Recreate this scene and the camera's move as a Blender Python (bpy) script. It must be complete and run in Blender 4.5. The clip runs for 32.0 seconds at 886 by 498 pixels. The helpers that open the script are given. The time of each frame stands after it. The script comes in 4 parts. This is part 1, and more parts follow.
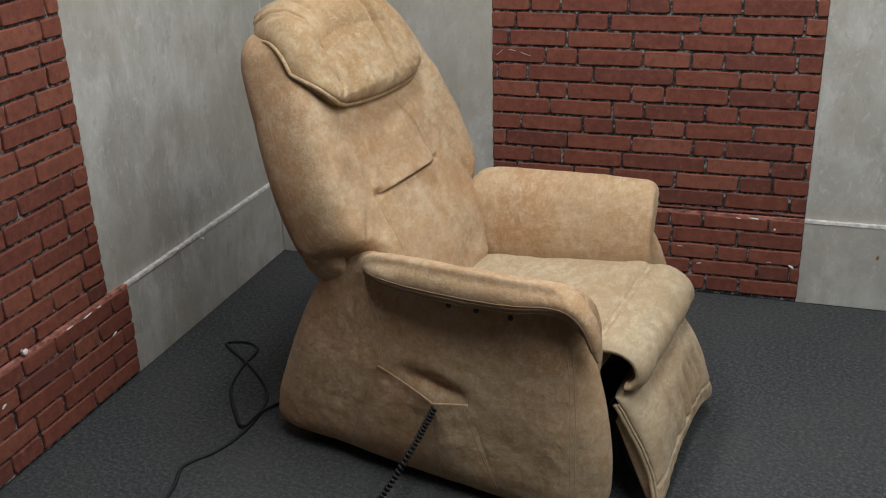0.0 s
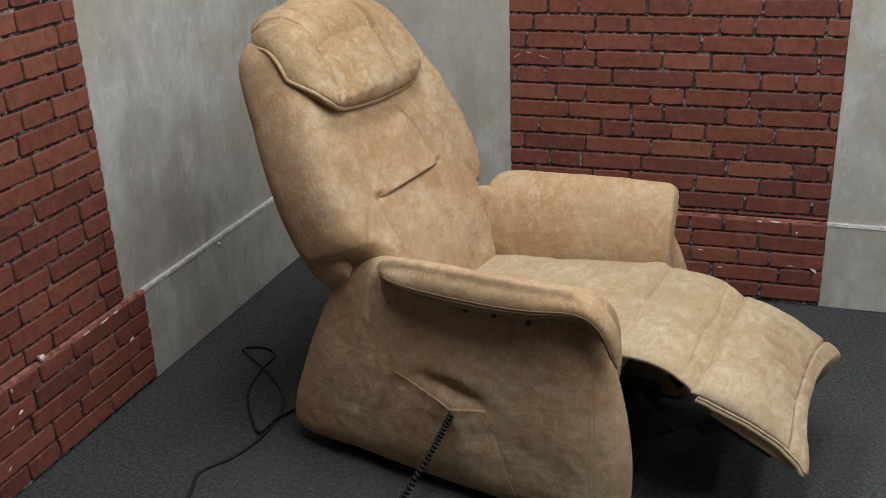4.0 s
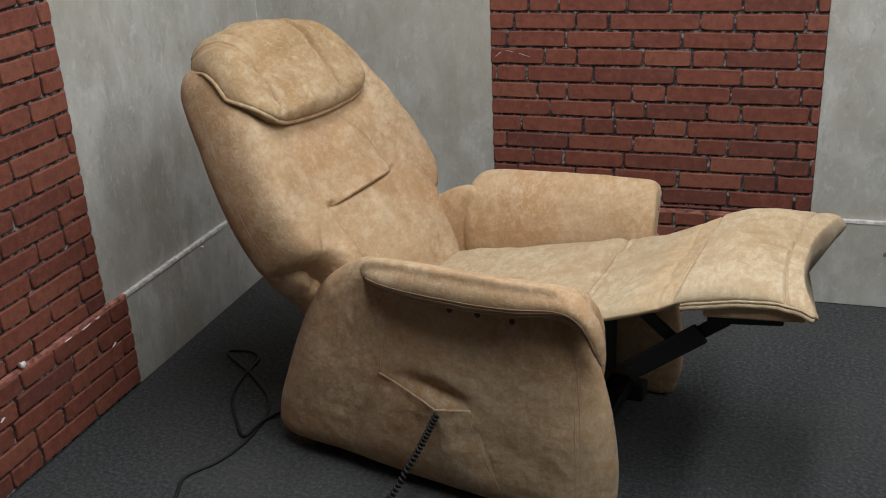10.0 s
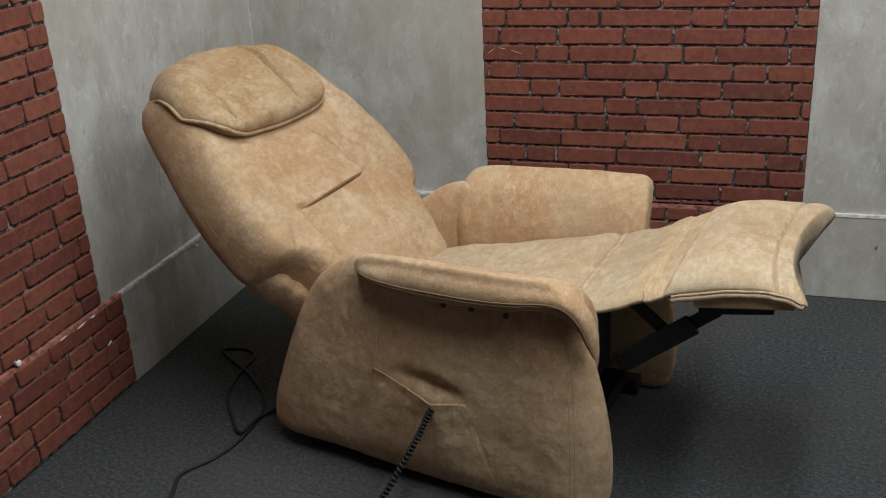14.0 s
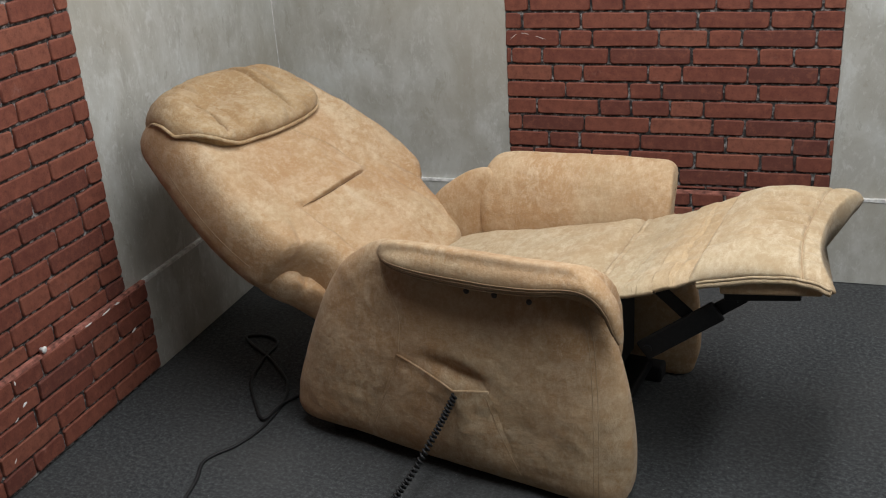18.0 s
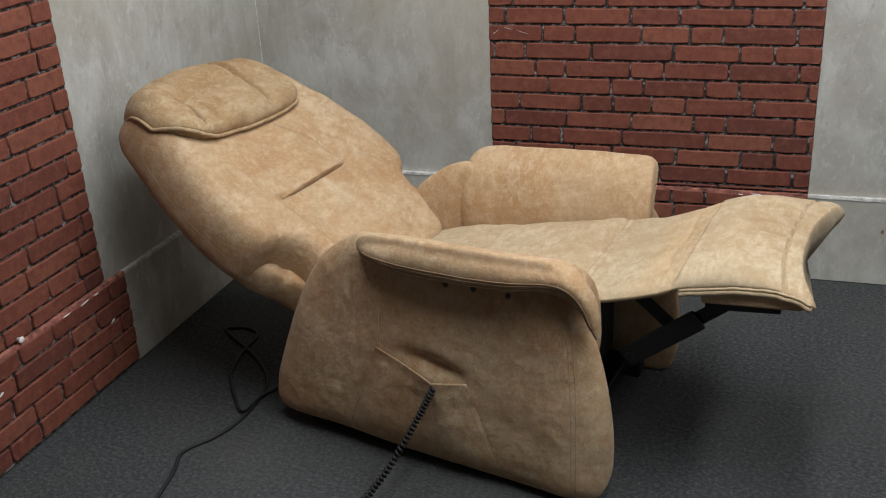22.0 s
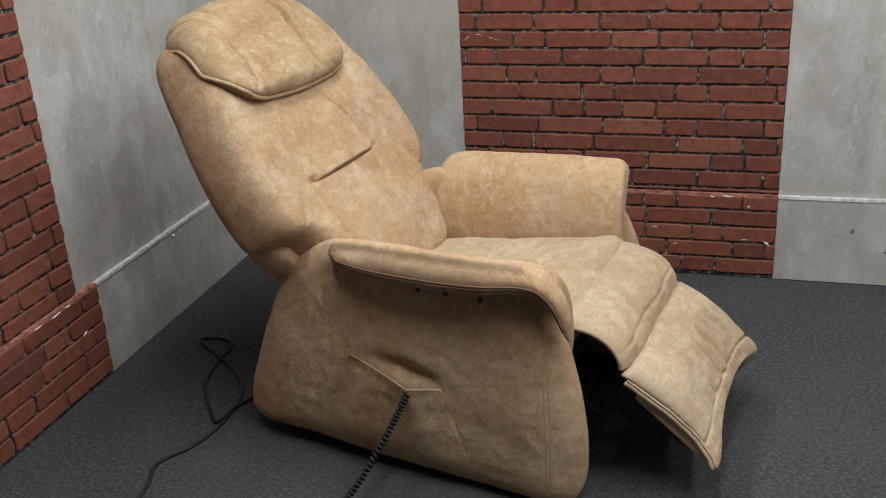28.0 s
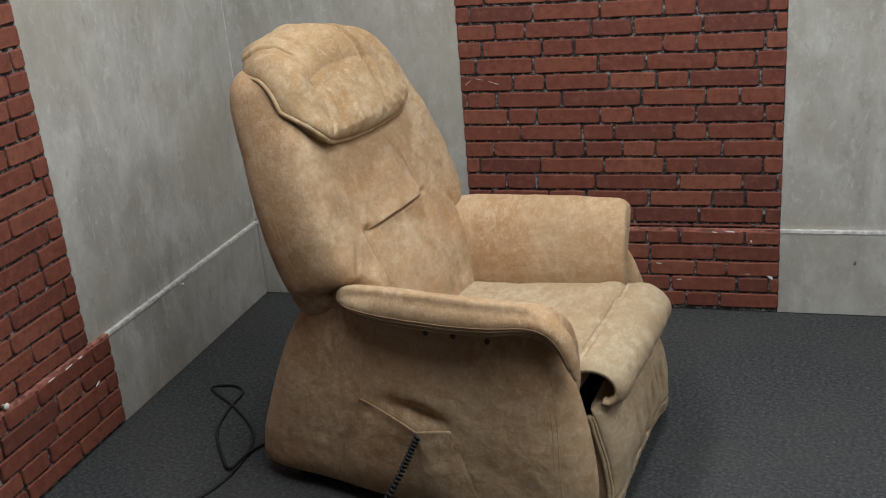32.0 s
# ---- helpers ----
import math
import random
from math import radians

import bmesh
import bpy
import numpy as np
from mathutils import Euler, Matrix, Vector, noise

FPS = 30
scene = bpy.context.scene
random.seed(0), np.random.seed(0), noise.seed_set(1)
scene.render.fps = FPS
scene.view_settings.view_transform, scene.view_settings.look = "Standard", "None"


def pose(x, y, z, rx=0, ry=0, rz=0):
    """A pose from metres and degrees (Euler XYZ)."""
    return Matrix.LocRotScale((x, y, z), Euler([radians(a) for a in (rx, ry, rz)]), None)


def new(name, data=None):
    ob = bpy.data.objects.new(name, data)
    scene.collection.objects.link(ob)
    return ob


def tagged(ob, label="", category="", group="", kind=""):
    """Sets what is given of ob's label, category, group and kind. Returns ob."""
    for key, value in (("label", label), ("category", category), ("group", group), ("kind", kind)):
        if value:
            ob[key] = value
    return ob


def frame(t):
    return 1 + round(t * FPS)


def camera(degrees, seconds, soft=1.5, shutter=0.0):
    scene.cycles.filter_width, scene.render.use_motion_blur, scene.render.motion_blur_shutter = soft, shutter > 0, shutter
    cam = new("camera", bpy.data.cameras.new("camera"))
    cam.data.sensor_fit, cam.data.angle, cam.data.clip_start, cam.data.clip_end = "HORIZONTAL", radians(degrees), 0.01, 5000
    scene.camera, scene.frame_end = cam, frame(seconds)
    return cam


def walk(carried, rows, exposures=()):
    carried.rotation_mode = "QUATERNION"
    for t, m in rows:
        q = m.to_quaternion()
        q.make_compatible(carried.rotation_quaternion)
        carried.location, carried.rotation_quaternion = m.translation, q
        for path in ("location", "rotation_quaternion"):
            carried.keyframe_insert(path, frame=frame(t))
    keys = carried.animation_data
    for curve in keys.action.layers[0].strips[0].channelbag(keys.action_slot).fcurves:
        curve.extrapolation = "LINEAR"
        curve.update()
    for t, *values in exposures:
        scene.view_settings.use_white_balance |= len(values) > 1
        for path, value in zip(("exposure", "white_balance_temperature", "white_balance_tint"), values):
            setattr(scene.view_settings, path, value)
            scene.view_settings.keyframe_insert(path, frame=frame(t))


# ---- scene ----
from mathutils.bvhtree import BVHTree

cam = camera(47.5, 32.0, soft=1.1)
PATH = [
    (0, 1.982, -3.716, 1.700, 67.44, 1.61, 17.66),
    (0.5, 1.984, -3.714, 1.704, 67.50, 1.52, 17.82),
    (1, 1.986, -3.710, 1.696, 67.39, 1.47, 18.19),
    (1.5, 1.974, -3.707, 1.698, 67.22, 1.45, 18.19),
    (2, 1.977, -3.703, 1.694, 67.39, 1.60, 18.39),
    (2.5, 1.976, -3.695, 1.691, 67.31, 2.11, 18.49),
    (3, 1.979, -3.691, 1.691, 67.37, 2.41, 18.54),
    (3.5, 1.979, -3.691, 1.690, 67.49, 1.98, 18.68),
    (5.5, 1.980, -3.697, 1.693, 68.37, 3.11, 18.19),
    (6, 1.980, -3.694, 1.693, 68.50, 2.81, 18.22),
    (6.5, 1.980, -3.691, 1.691, 68.39, 2.44, 18.25),
    (7, 1.981, -3.683, 1.688, 68.20, 2.78, 18.04),
    (7.5, 1.974, -3.680, 1.689, 68.10, 2.89, 17.75),
    (8, 1.977, -3.680, 1.686, 67.97, 3.09, 17.70),
    (8.5, 1.980, -3.681, 1.683, 67.98, 3.14, 17.59),
    (9, 1.986, -3.683, 1.685, 67.90, 2.74, 17.61),
    (9.5, 1.990, -3.682, 1.686, 67.72, 2.46, 17.65),
    (10, 1.988, -3.681, 1.684, 67.72, 2.67, 17.60),
    (10.5, 1.986, -3.684, 1.680, 67.71, 2.90, 17.49),
    (11, 1.987, -3.688, 1.680, 67.74, 2.85, 17.50),
    (11.5, 1.991, -3.690, 1.678, 67.69, 2.50, 17.77),
    (12, 1.996, -3.692, 1.681, 67.71, 2.53, 17.66),
    (12.5, 2.003, -3.693, 1.680, 67.75, 2.71, 17.53),
    (13, 2.003, -3.696, 1.679, 67.79, 2.92, 17.37),
    (13.5, 1.999, -3.696, 1.678, 67.73, 3.15, 17.14),
    (14, 1.996, -3.697, 1.676, 67.73, 2.97, 17.16),
    (14.5, 1.997, -3.694, 1.677, 67.67, 2.74, 17.31),
    (16.5, 1.997, -3.691, 1.671, 67.11, 2.97, 18.06),
    (17, 1.985, -3.694, 1.675, 67.19, 3.15, 18.27),
    (17.5, 1.986, -3.696, 1.669, 67.30, 3.45, 18.29),
    (18, 1.992, -3.690, 1.664, 67.17, 3.57, 18.29),
    (18.5, 1.996, -3.690, 1.658, 67.04, 4.13, 18.06),
    (19, 1.998, -3.690, 1.670, 66.89, 3.41, 18.06),
    (19.5, 2.004, -3.696, 1.666, 67.07, 2.69, 18.15),
    (20, 2.011, -3.693, 1.664, 67.05, 3.07, 17.89),
    (20.5, 2.006, -3.696, 1.666, 67.01, 2.83, 17.88),
    (21, 2.003, -3.690, 1.663, 67.02, 3.09, 17.62),
    (21.5, 2.004, -3.691, 1.663, 66.88, 2.98, 17.68),
    (22, 2.006, -3.690, 1.662, 66.83, 2.74, 17.70),
    (22.5, 2.010, -3.692, 1.659, 66.93, 2.72, 17.68),
    (23, 2.016, -3.696, 1.656, 67.00, 3.12, 17.37),
    (23.5, 2.018, -3.698, 1.657, 66.91, 3.16, 16.89),
    (24, 2.014, -3.697, 1.650, 66.87, 2.93, 16.35),
    (24.5, 2.018, -3.690, 1.654, 66.70, 2.72, 16.15),
    (25, 2.019, -3.683, 1.659, 66.63, 2.31, 16.16),
    (25.5, 2.019, -3.685, 1.654, 66.76, 2.67, 16.05),
    (27.5, 2.024, -3.691, 1.657, 67.27, 2.70, 16.28),
    (28, 2.028, -3.691, 1.650, 67.32, 3.18, 16.28),
    (28.5, 2.029, -3.692, 1.662, 67.32, 3.66, 16.28),
    (29, 2.022, -3.697, 1.663, 67.79, 3.92, 16.25),
    (29.5, 2.023, -3.702, 1.663, 68.31, 4.17, 16.39),
    (30, 2.028, -3.706, 1.669, 68.65, 4.07, 16.74),
    (30.5, 2.023, -3.715, 1.663, 68.84, 3.64, 16.85),
    (31, 2.030, -3.722, 1.665, 68.97, 4.49, 16.57),
    (31.5, 2.043, -3.725, 1.669, 69.26, 4.22, 16.52),
    (32, 2.043, -3.722, 1.675, 69.55, 4.69, 16.12),
]
walk(cam, [(t, pose(x, y, z, rx, ry, rz)) for t, x, y, z, rx, ry, rz in PATH],
     [(0, 0.0), (9, 0.0), (13, 0.0), (16, 0.06), (17, 0.07), (18.5, 0.19), (20, 0.14), (22, 0.12), (24, 0.22), (25, 0.28), (28, 0.23), (29, 0.10), (30, 0.0), (32, 0.0)])

# ---- light: a closed room under rows of narrow ceiling lamps, all above the view ----
scene.view_settings.exposure = 0.0
world = bpy.data.worlds.new("world")
scene.world = world
world.use_nodes = True
world.node_tree.nodes["Background"].inputs[0].default_value = (0.8, 0.9, 1.0, 1)
world.node_tree.nodes["Background"].inputs[1].default_value = 0.02

CEILING = 2.75
PANELS = [(2.95, -2.05, 0.24, 2.2, 26), (1.95, -1.85, 0.24, 2.0, 27), (1.00, -1.42, 0.24, 2.1, 27), (4.0, -2.05, 0.24, 2.4, 15)]


def lamp(x, y, sx, sy, power):
    data = bpy.data.lights.new("ceiling_lamp", "AREA")
    data.shape, data.size, data.size_y, data.energy = "RECTANGLE", sx, sy, power
    data.color = (0.96, 0.98, 1.0)
    ob = new("ceiling_lamp", data)
    ob.matrix_basis = pose(x, y, CEILING - 0.07)


for row in PANELS:
    lamp(*row)


# ---- materials ----
def rgb(c):
    return (c[0], c[1], c[2], 1.0)


class Mat:
    """A node material with a Principled shader, and short ways to add nodes."""

    def __init__(self, name, rough=0.8, metal=0.0, spec=0.5):
        self.m = bpy.data.materials.new(name)
        self.m.use_nodes = True
        self.t = self.m.node_tree
        self.b = self.t.nodes["Principled BSDF"]
        self.b.inputs["Roughness"].default_value = rough
        self.b.inputs["Metallic"].default_value = metal
        self.b.inputs["Specular IOR Level"].default_value = spec
        self.coord = self.t.nodes.new("ShaderNodeTexCoord").outputs["Object"]

    def node(self, kind, **values):
        n = self.t.nodes.new(kind)
        for key, v in values.items():
            n.inputs[key].default_value = v
        return n

    def link(self, a, b):
        self.t.links.new(a, b)

    def mapped(self, scale=(1, 1, 1), rot=(0, 0, 0), source=None):
        n = self.t.nodes.new("ShaderNodeMapping")
        n.inputs["Scale"].default_value = scale
        n.inputs["Rotation"].default_value = rot
        self.link(source or self.coord, n.inputs["Vector"])
        return n.outputs["Vector"]

    def noise(self, scale, detail=4.0, rough=0.55, vector=None, distort=0.0):
        n = self.node("ShaderNodeTexNoise", Scale=scale, Detail=detail, Roughness=rough, Distortion=distort)
        self.link(vector or self.coord, n.inputs["Vector"])
        return n.outputs["Fac"]

    def ramp(self, fac, stops):
        n = self.t.nodes.new("ShaderNodeValToRGB")
        e = n.color_ramp.elements
        while len(e) < len(stops):
            e.new(0.5)
        for el, (p, c) in zip(e, stops):
            el.position, el.color = p, rgb(c) if not isinstance(c, float) else (c, c, c, 1)
        self.link(fac, n.inputs["Fac"])
        return n.outputs["Color"]

    def mix(self, fac, a, b, blend="MIX"):
        n = self.t.nodes.new("ShaderNodeMix")
        n.data_type, n.blend_type = "RGBA", blend
        for sock, v in ((n.inputs[0], fac), (n.inputs[6], a), (n.inputs[7], b)):
            if isinstance(v, (int, float)):
                sock.default_value = v
            elif isinstance(v, tuple):
                sock.default_value = rgb(v)
            else:
                self.link(v, sock)
        return n.outputs[2]

    def colour(self, c):
        if isinstance(c, tuple):
            self.b.inputs["Base Color"].default_value = rgb(c)
        else:
            self.link(c, self.b.inputs["Base Color"])

    def bump(self, height, strength=0.3, distance=0.002, first=None):
        n = self.node("ShaderNodeBump", Strength=strength, Distance=distance)
        self.link(height, n.inputs["Height"])
        if first:
            self.link(first, n.inputs["Normal"])
        self.link(n.outputs["Normal"], self.b.inputs["Normal"])
        return n.outputs["Normal"]


def suede(name, base, pale, dark, worn, rubbed_band=False):
    """Brushed suede-like upholstery: small brushed flecks of lifted and pressed nap, larger worn greyish areas, fine pile."""
    m = Mat(name, rough=0.9, spec=0.15)
    big = m.noise(3.2, 5, 0.6, distort=0.4)
    patch = m.noise(13, 9, 0.70, vector=m.mapped((1, 1, 1.3), (0.3, 0.5, 0.2)), distort=0.25)
    scuff = m.noise(42, 8, 0.74, vector=m.mapped((1, 0.55, 0.75), (0.5, 0.3, 0.9)), distort=0.3)
    fleck = m.noise(120, 6, 0.8, vector=m.mapped((1, 0.45, 0.75), (0.5, 0.3, 0.9)), distort=0.15)
    grain = m.noise(330, 3, 0.7)
    rubbed = m.noise(5.0, 4, 0.6, distort=0.3)
    c = m.mix(m.ramp(big, [(0.36, 0.0), (0.66, 1.0)]), dark, base)
    c = m.mix(m.ramp(m.noise(2.7, 5, 0.6, distort=0.5), [(0.46, 0.0), (0.62, 0.5)]), c, worn)
    if rubbed_band:
        # the nap is rubbed grey across the middle of the cloth and has stayed orange in the fold by the footrest
        split = m.t.nodes.new("ShaderNodeSeparateXYZ")
        m.link(m.coord, split.inputs[0])
        shift = m.node("ShaderNodeMath")
        shift.operation = "MULTIPLY_ADD"
        m.link(m.noise(14, 5, 0.6), shift.inputs[0])
        shift.inputs[1].default_value = 0.10
        m.link(split.outputs[0], shift.inputs[2])
        along = shift.outputs[0]
        c = m.mix(m.ramp(along, [(0.0, 0.0), (0.12, 0.5), (0.17, 0.5), (0.25, 0.0)]), c, (0.385, 0.318, 0.208))
        c = m.mix(m.ramp(along, [(0.17, 0.0), (0.27, 0.4), (0.32, 0.4)]), c, (0.53, 0.365, 0.198))
    c = m.mix(m.ramp(patch, [(0.50, 0.0), (0.57, 0.26)]), c, pale)
    c = m.mix(m.ramp(patch, [(0.39, 0.36), (0.47, 0.0)]), c, dark)
    marks = m.mix(m.ramp(scuff, [(0.525, 0.0), (0.565, 0.45)]), c, pale)
    marks = m.mix(m.ramp(scuff, [(0.415, 0.64), (0.465, 0.0)]), marks, dark)
    c = m.mix(m.ramp(rubbed, [(0.40, 0.30), (0.60, 1.0)]), c, marks)
    c = m.mix(m.ramp(fleck, [(0.53, 0.0), (0.58, 0.24)]), c, pale)
    c = m.mix(m.ramp(fleck, [(0.42, 0.28), (0.47, 0.0)]), c, dark)
    c = m.mix(m.ramp(grain, [(0.36, 0.25), (0.5, 0.0)]), c, dark)
    m.colour(c)
    first = m.bump(m.noise(20, 5, 0.6), 0.6, 0.006)
    first = m.bump(patch, 0.5, 0.005, first)
    first = m.bump(scuff, 0.45, 0.0025, first)
    m.bump(grain, 0.3, 0.0006, first)
    m.b.inputs["Sheen Weight"].default_value = 0.09
    m.b.inputs["Sheen Roughness"].default_value = 0.45
    m.b.inputs["Sheen Tint"].default_value = rgb((1.0, 0.97, 0.93))
    return m.m


SUEDE = suede("sand_suede", (0.478, 0.334, 0.198), (0.575, 0.448, 0.312), (0.364, 0.216, 0.108), (0.430, 0.338, 0.214))
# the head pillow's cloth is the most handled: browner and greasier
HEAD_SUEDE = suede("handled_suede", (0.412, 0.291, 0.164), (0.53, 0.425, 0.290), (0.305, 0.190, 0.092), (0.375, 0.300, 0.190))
APRON_SUEDE = suede("worn_suede", (0.456, 0.345, 0.214), (0.56, 0.462, 0.335), (0.350, 0.245, 0.140), (0.410, 0.340, 0.230), True)
# the seat and the footrest are rubbed paler and greyer than the back
SEAT_SUEDE = suede("seat_suede", (0.456, 0.345, 0.214), (0.56, 0.462, 0.335), (0.350, 0.245, 0.140), (0.410, 0.340, 0.230))
# seam brown, darkened to paint in the shade of the sewn creases
SHADED_SEAM = Mat("shaded_seam", 0.85)
SHADED_SEAM.colour((0.25, 0.165, 0.092))
SHADED_SEAM = SHADED_SEAM.m
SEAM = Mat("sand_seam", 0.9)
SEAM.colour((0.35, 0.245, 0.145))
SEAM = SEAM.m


def plaster():
    """A print of trowelled grey plaster: soft vertical strokes, crisp pale smears and darker olive patches."""
    m = Mat("grey_plaster_print", rough=0.62, spec=0.3)
    strokes = m.noise(6.5, 7, 0.62, vector=m.mapped((1, 1, 0.55)), distort=0.5)
    smear = m.noise(15, 9, 0.74, vector=m.mapped((1, 1, 0.55), (0.1, 0.12, 0)), distort=0.35)
    fine = m.noise(52, 7, 0.75, vector=m.mapped((1, 1, 0.5), (0.2, 0.05, 0)), distort=0.6)
    big = m.noise(1.7, 5, 0.6, distort=0.3)
    c = m.ramp(strokes, [(0.32, (0.350, 0.339, 0.300)), (0.47, (0.424, 0.415, 0.377)), (0.60, (0.492, 0.491, 0.458)), (0.74, (0.552, 0.559, 0.535))])
    c = m.mix(m.ramp(smear, [(0.55, 0.0), (0.63, 0.45)]), c, (0.621, 0.633, 0.616))
    c = m.mix(m.ramp(smear, [(0.375, 0.55), (0.42, 0.0)]), c, (0.320, 0.304, 0.259))
    c = m.mix(m.ramp(fine, [(0.55, 0.0), (0.64, 0.5)]), c, (0.611, 0.622, 0.606))
    c = m.mix(m.ramp(fine, [(0.33, 0.5), (0.42, 0.0)]), c, (0.335, 0.314, 0.270))
    c = m.mix(m.ramp(big, [(0.36, 0.6), (0.56, 0.0)]), c, (0.355, 0.329, 0.270))
    m.colour(c)
    m.bump(fine, 0.12, 0.0015)
    return m.m


PLASTER = plaster()


def bricks():
    m = Mat("red_brick", rough=0.72, spec=0.3)
    m.coord = m.t.nodes.new("ShaderNodeNewGeometry").outputs["Position"]
    info = m.t.nodes.new("ShaderNodeObjectInfo")
    tone = m.ramp(info.outputs["Random"], [(0.0, (0.126, 0.043, 0.032)), (0.3, (0.170, 0.053, 0.035)), (0.7, (0.205, 0.067, 0.043)), (1.0, (0.230, 0.082, 0.052))])
    n = m.noise(36, 8, 0.78)
    c = m.mix(m.ramp(n, [(0.40, 0.5), (0.50, 0.0)]), tone, (0.110, 0.030, 0.021))
    c = m.mix(m.ramp(n, [(0.52, 0.0), (0.64, 0.5)]), c, (0.29, 0.100, 0.060))
    scuffed = m.noise(11, 8, 0.75)
    c = m.mix(m.ramp(scuffed, [(0.62, 0.0), (0.70, 0.35)]), c, (0.36, 0.20, 0.16))
    speck = m.noise(140, 3, 0.6)
    c = m.mix(m.ramp(speck, [(0.30, 0.5), (0.40, 0.0)]), c, (0.07, 0.02, 0.015))
    m.colour(c)
    first = m.bump(n, 0.4, 0.004)
    m.bump(speck, 0.35, 0.001, first)
    return m.m


BRICK = bricks()


def mortar():
    m = Mat("mortar", rough=0.9)
    n = m.noise(42, 6, 0.7)
    m.colour(m.ramp(n, [(0.40, (0.012, 0.010, 0.010)), (0.51, (0.055, 0.049, 0.046)), (0.61, (0.33, 0.315, 0.305))]))
    m.bump(n, 0.6, 0.003)
    return m.m


MORTAR = mortar()


def carpet():
    """Short dark loop pile: fine light and dark flecks, faint worn areas."""
    m = Mat("charcoal_carpet", rough=0.95, spec=0.1)
    loops = m.noise(420, 2, 0.6)
    flecks = m.noise(75, 7, 0.88, vector=m.mapped((1, 1.15, 1), (0, 0, 0.2)))
    big = m.noise(1.7, 5, 0.6)
    c = m.ramp(flecks, [(0.39, (0.026, 0.028, 0.0285)), (0.5, (0.053, 0.056, 0.0575)), (0.62, (0.120, 0.126, 0.128))])
    c = m.mix(m.ramp(loops, [(0.40, 0.5), (0.55, 0.0)]), c, (0.035, 0.038, 0.041))
    c = m.mix(m.ramp(big, [(0.42, 0.0), (0.68, 0.4)]), c, (0.075, 0.074, 0.071))
    lint = m.noise(95, 2, 0.5)
    c = m.mix(m.ramp(lint, [(0.735, 0.0), (0.76, 0.6)]), c, (0.28, 0.28, 0.27))
    m.colour(c)
    m.bump(loops, 0.4, 0.001)
    return m.m


CARPET = carpet()


def plain(name, c, rough=0.6, metal=0.0, grain=60.0, vary=0.12, bump=0.1):
    m = Mat(name, rough, metal)
    n = m.noise(grain, 4, 0.6)
    m.colour(m.mix(m.ramp(n, [(0.35, 0.0), (0.65, 1.0)]), tuple(v * (1 - vary) for v in c), tuple(v * (1 + vary) for v in c)))
    m.bump(n, bump, 0.001)
    return m.m


TRIM = plain("worn_white_edge", (0.62, 0.61, 0.59), 0.6, grain=45, vary=0.25)
BRICK_EDGE = plain("chipped_brick_edge", (0.30, 0.115, 0.085), 0.8, grain=38, vary=0.6, bump=0.5)
STEEL = plain("black_steel", (0.018, 0.018, 0.019), 0.45, 0.6, 90)
RUBBER = plain("black_rubber", (0.008, 0.008, 0.009), 0.65)
THREAD = plain("brown_thread", (0.10, 0.055, 0.026), 0.9)
BUTTON = plain("dark_button", (0.035, 0.028, 0.022), 0.4)
LINING = plain("black_lining", (0.012, 0.011, 0.011), 0.95)
PAINT = plain("pale_wall_paint", (0.34, 0.34, 0.335), 0.85, grain=30, vary=0.04)
CHALK = plain("white_chip", (0.75, 0.74, 0.72), 0.8)
GLOW = bpy.data.materials.new("lamp_diffuser")
GLOW.use_nodes = True
GLOW.node_tree.nodes["Principled BSDF"].inputs["Emission Color"].default_value = (1.0, 0.97, 0.92, 1)
GLOW.node_tree.nodes["Principled BSDF"].inputs["Emission Strength"].default_value = 2.0


# ---- mesh helpers ----
def part(name, bm, material, parent=None, label="", smooth=True):
    """Links a bmesh as one mesh object under a thing or a part."""
    bmesh.ops.recalc_face_normals(bm, faces=bm.faces)
    me = bpy.data.meshes.new(name)
    bm.to_mesh(me)
    bm.free()
    me.materials.append(material)
    for p in me.polygons:
        p.use_smooth = smooth
    ob = new(name, me)
    ob.parent = parent
    return tagged(ob, label=label)


def box(x0, y0, z0, x1, y1, z1, bevel=0.0, segments=2):
    bm = bmesh.new()
    bmesh.ops.create_cube(bm, size=1)
    for v in bm.verts:
        v.co = Vector((x0 + (v.co.x + 0.5) * (x1 - x0), y0 + (v.co.y + 0.5) * (y1 - y0), z0 + (v.co.z + 0.5) * (z1 - z0)))
    if bevel:
        bmesh.ops.bevel(bm, geom=list(bm.edges), offset=bevel, segments=segments, affect="EDGES", profile=0.5)
    return bm


def spline(points, count, closed=True):
    """A smooth line through the points, as count points at even steps of its parameter."""
    p = np.array(points, float)
    n = len(p)
    out = []
    for k in range(count):
        u = k * n / count if closed else k * (n - 1) / (count - 1)
        i = min(int(u), n - 1 if closed else n - 2)
        f = u - i
        if closed:
            a, b, c, d = (p[(i + j) % n] for j in (-1, 0, 1, 2))
        else:
            b, c = p[i], p[i + 1]
            a, d = p[i - 1] if i else 2 * b - c, p[i + 2] if i + 2 < n else 2 * c - b
        out.append(0.5 * (2 * b + (c - a) * f + (2 * a - 5 * b + 4 * c - d) * f**2 + (3 * b - a - 3 * c + d) * f**3))
    return np.array(out)


RINGS = [0.0, 0.1, 0.2, 0.3, 0.4, 0.5, 0.59, 0.67, 0.74, 0.8, 0.855, 0.9, 0.935, 0.962, 0.982, 0.995, 1.0]


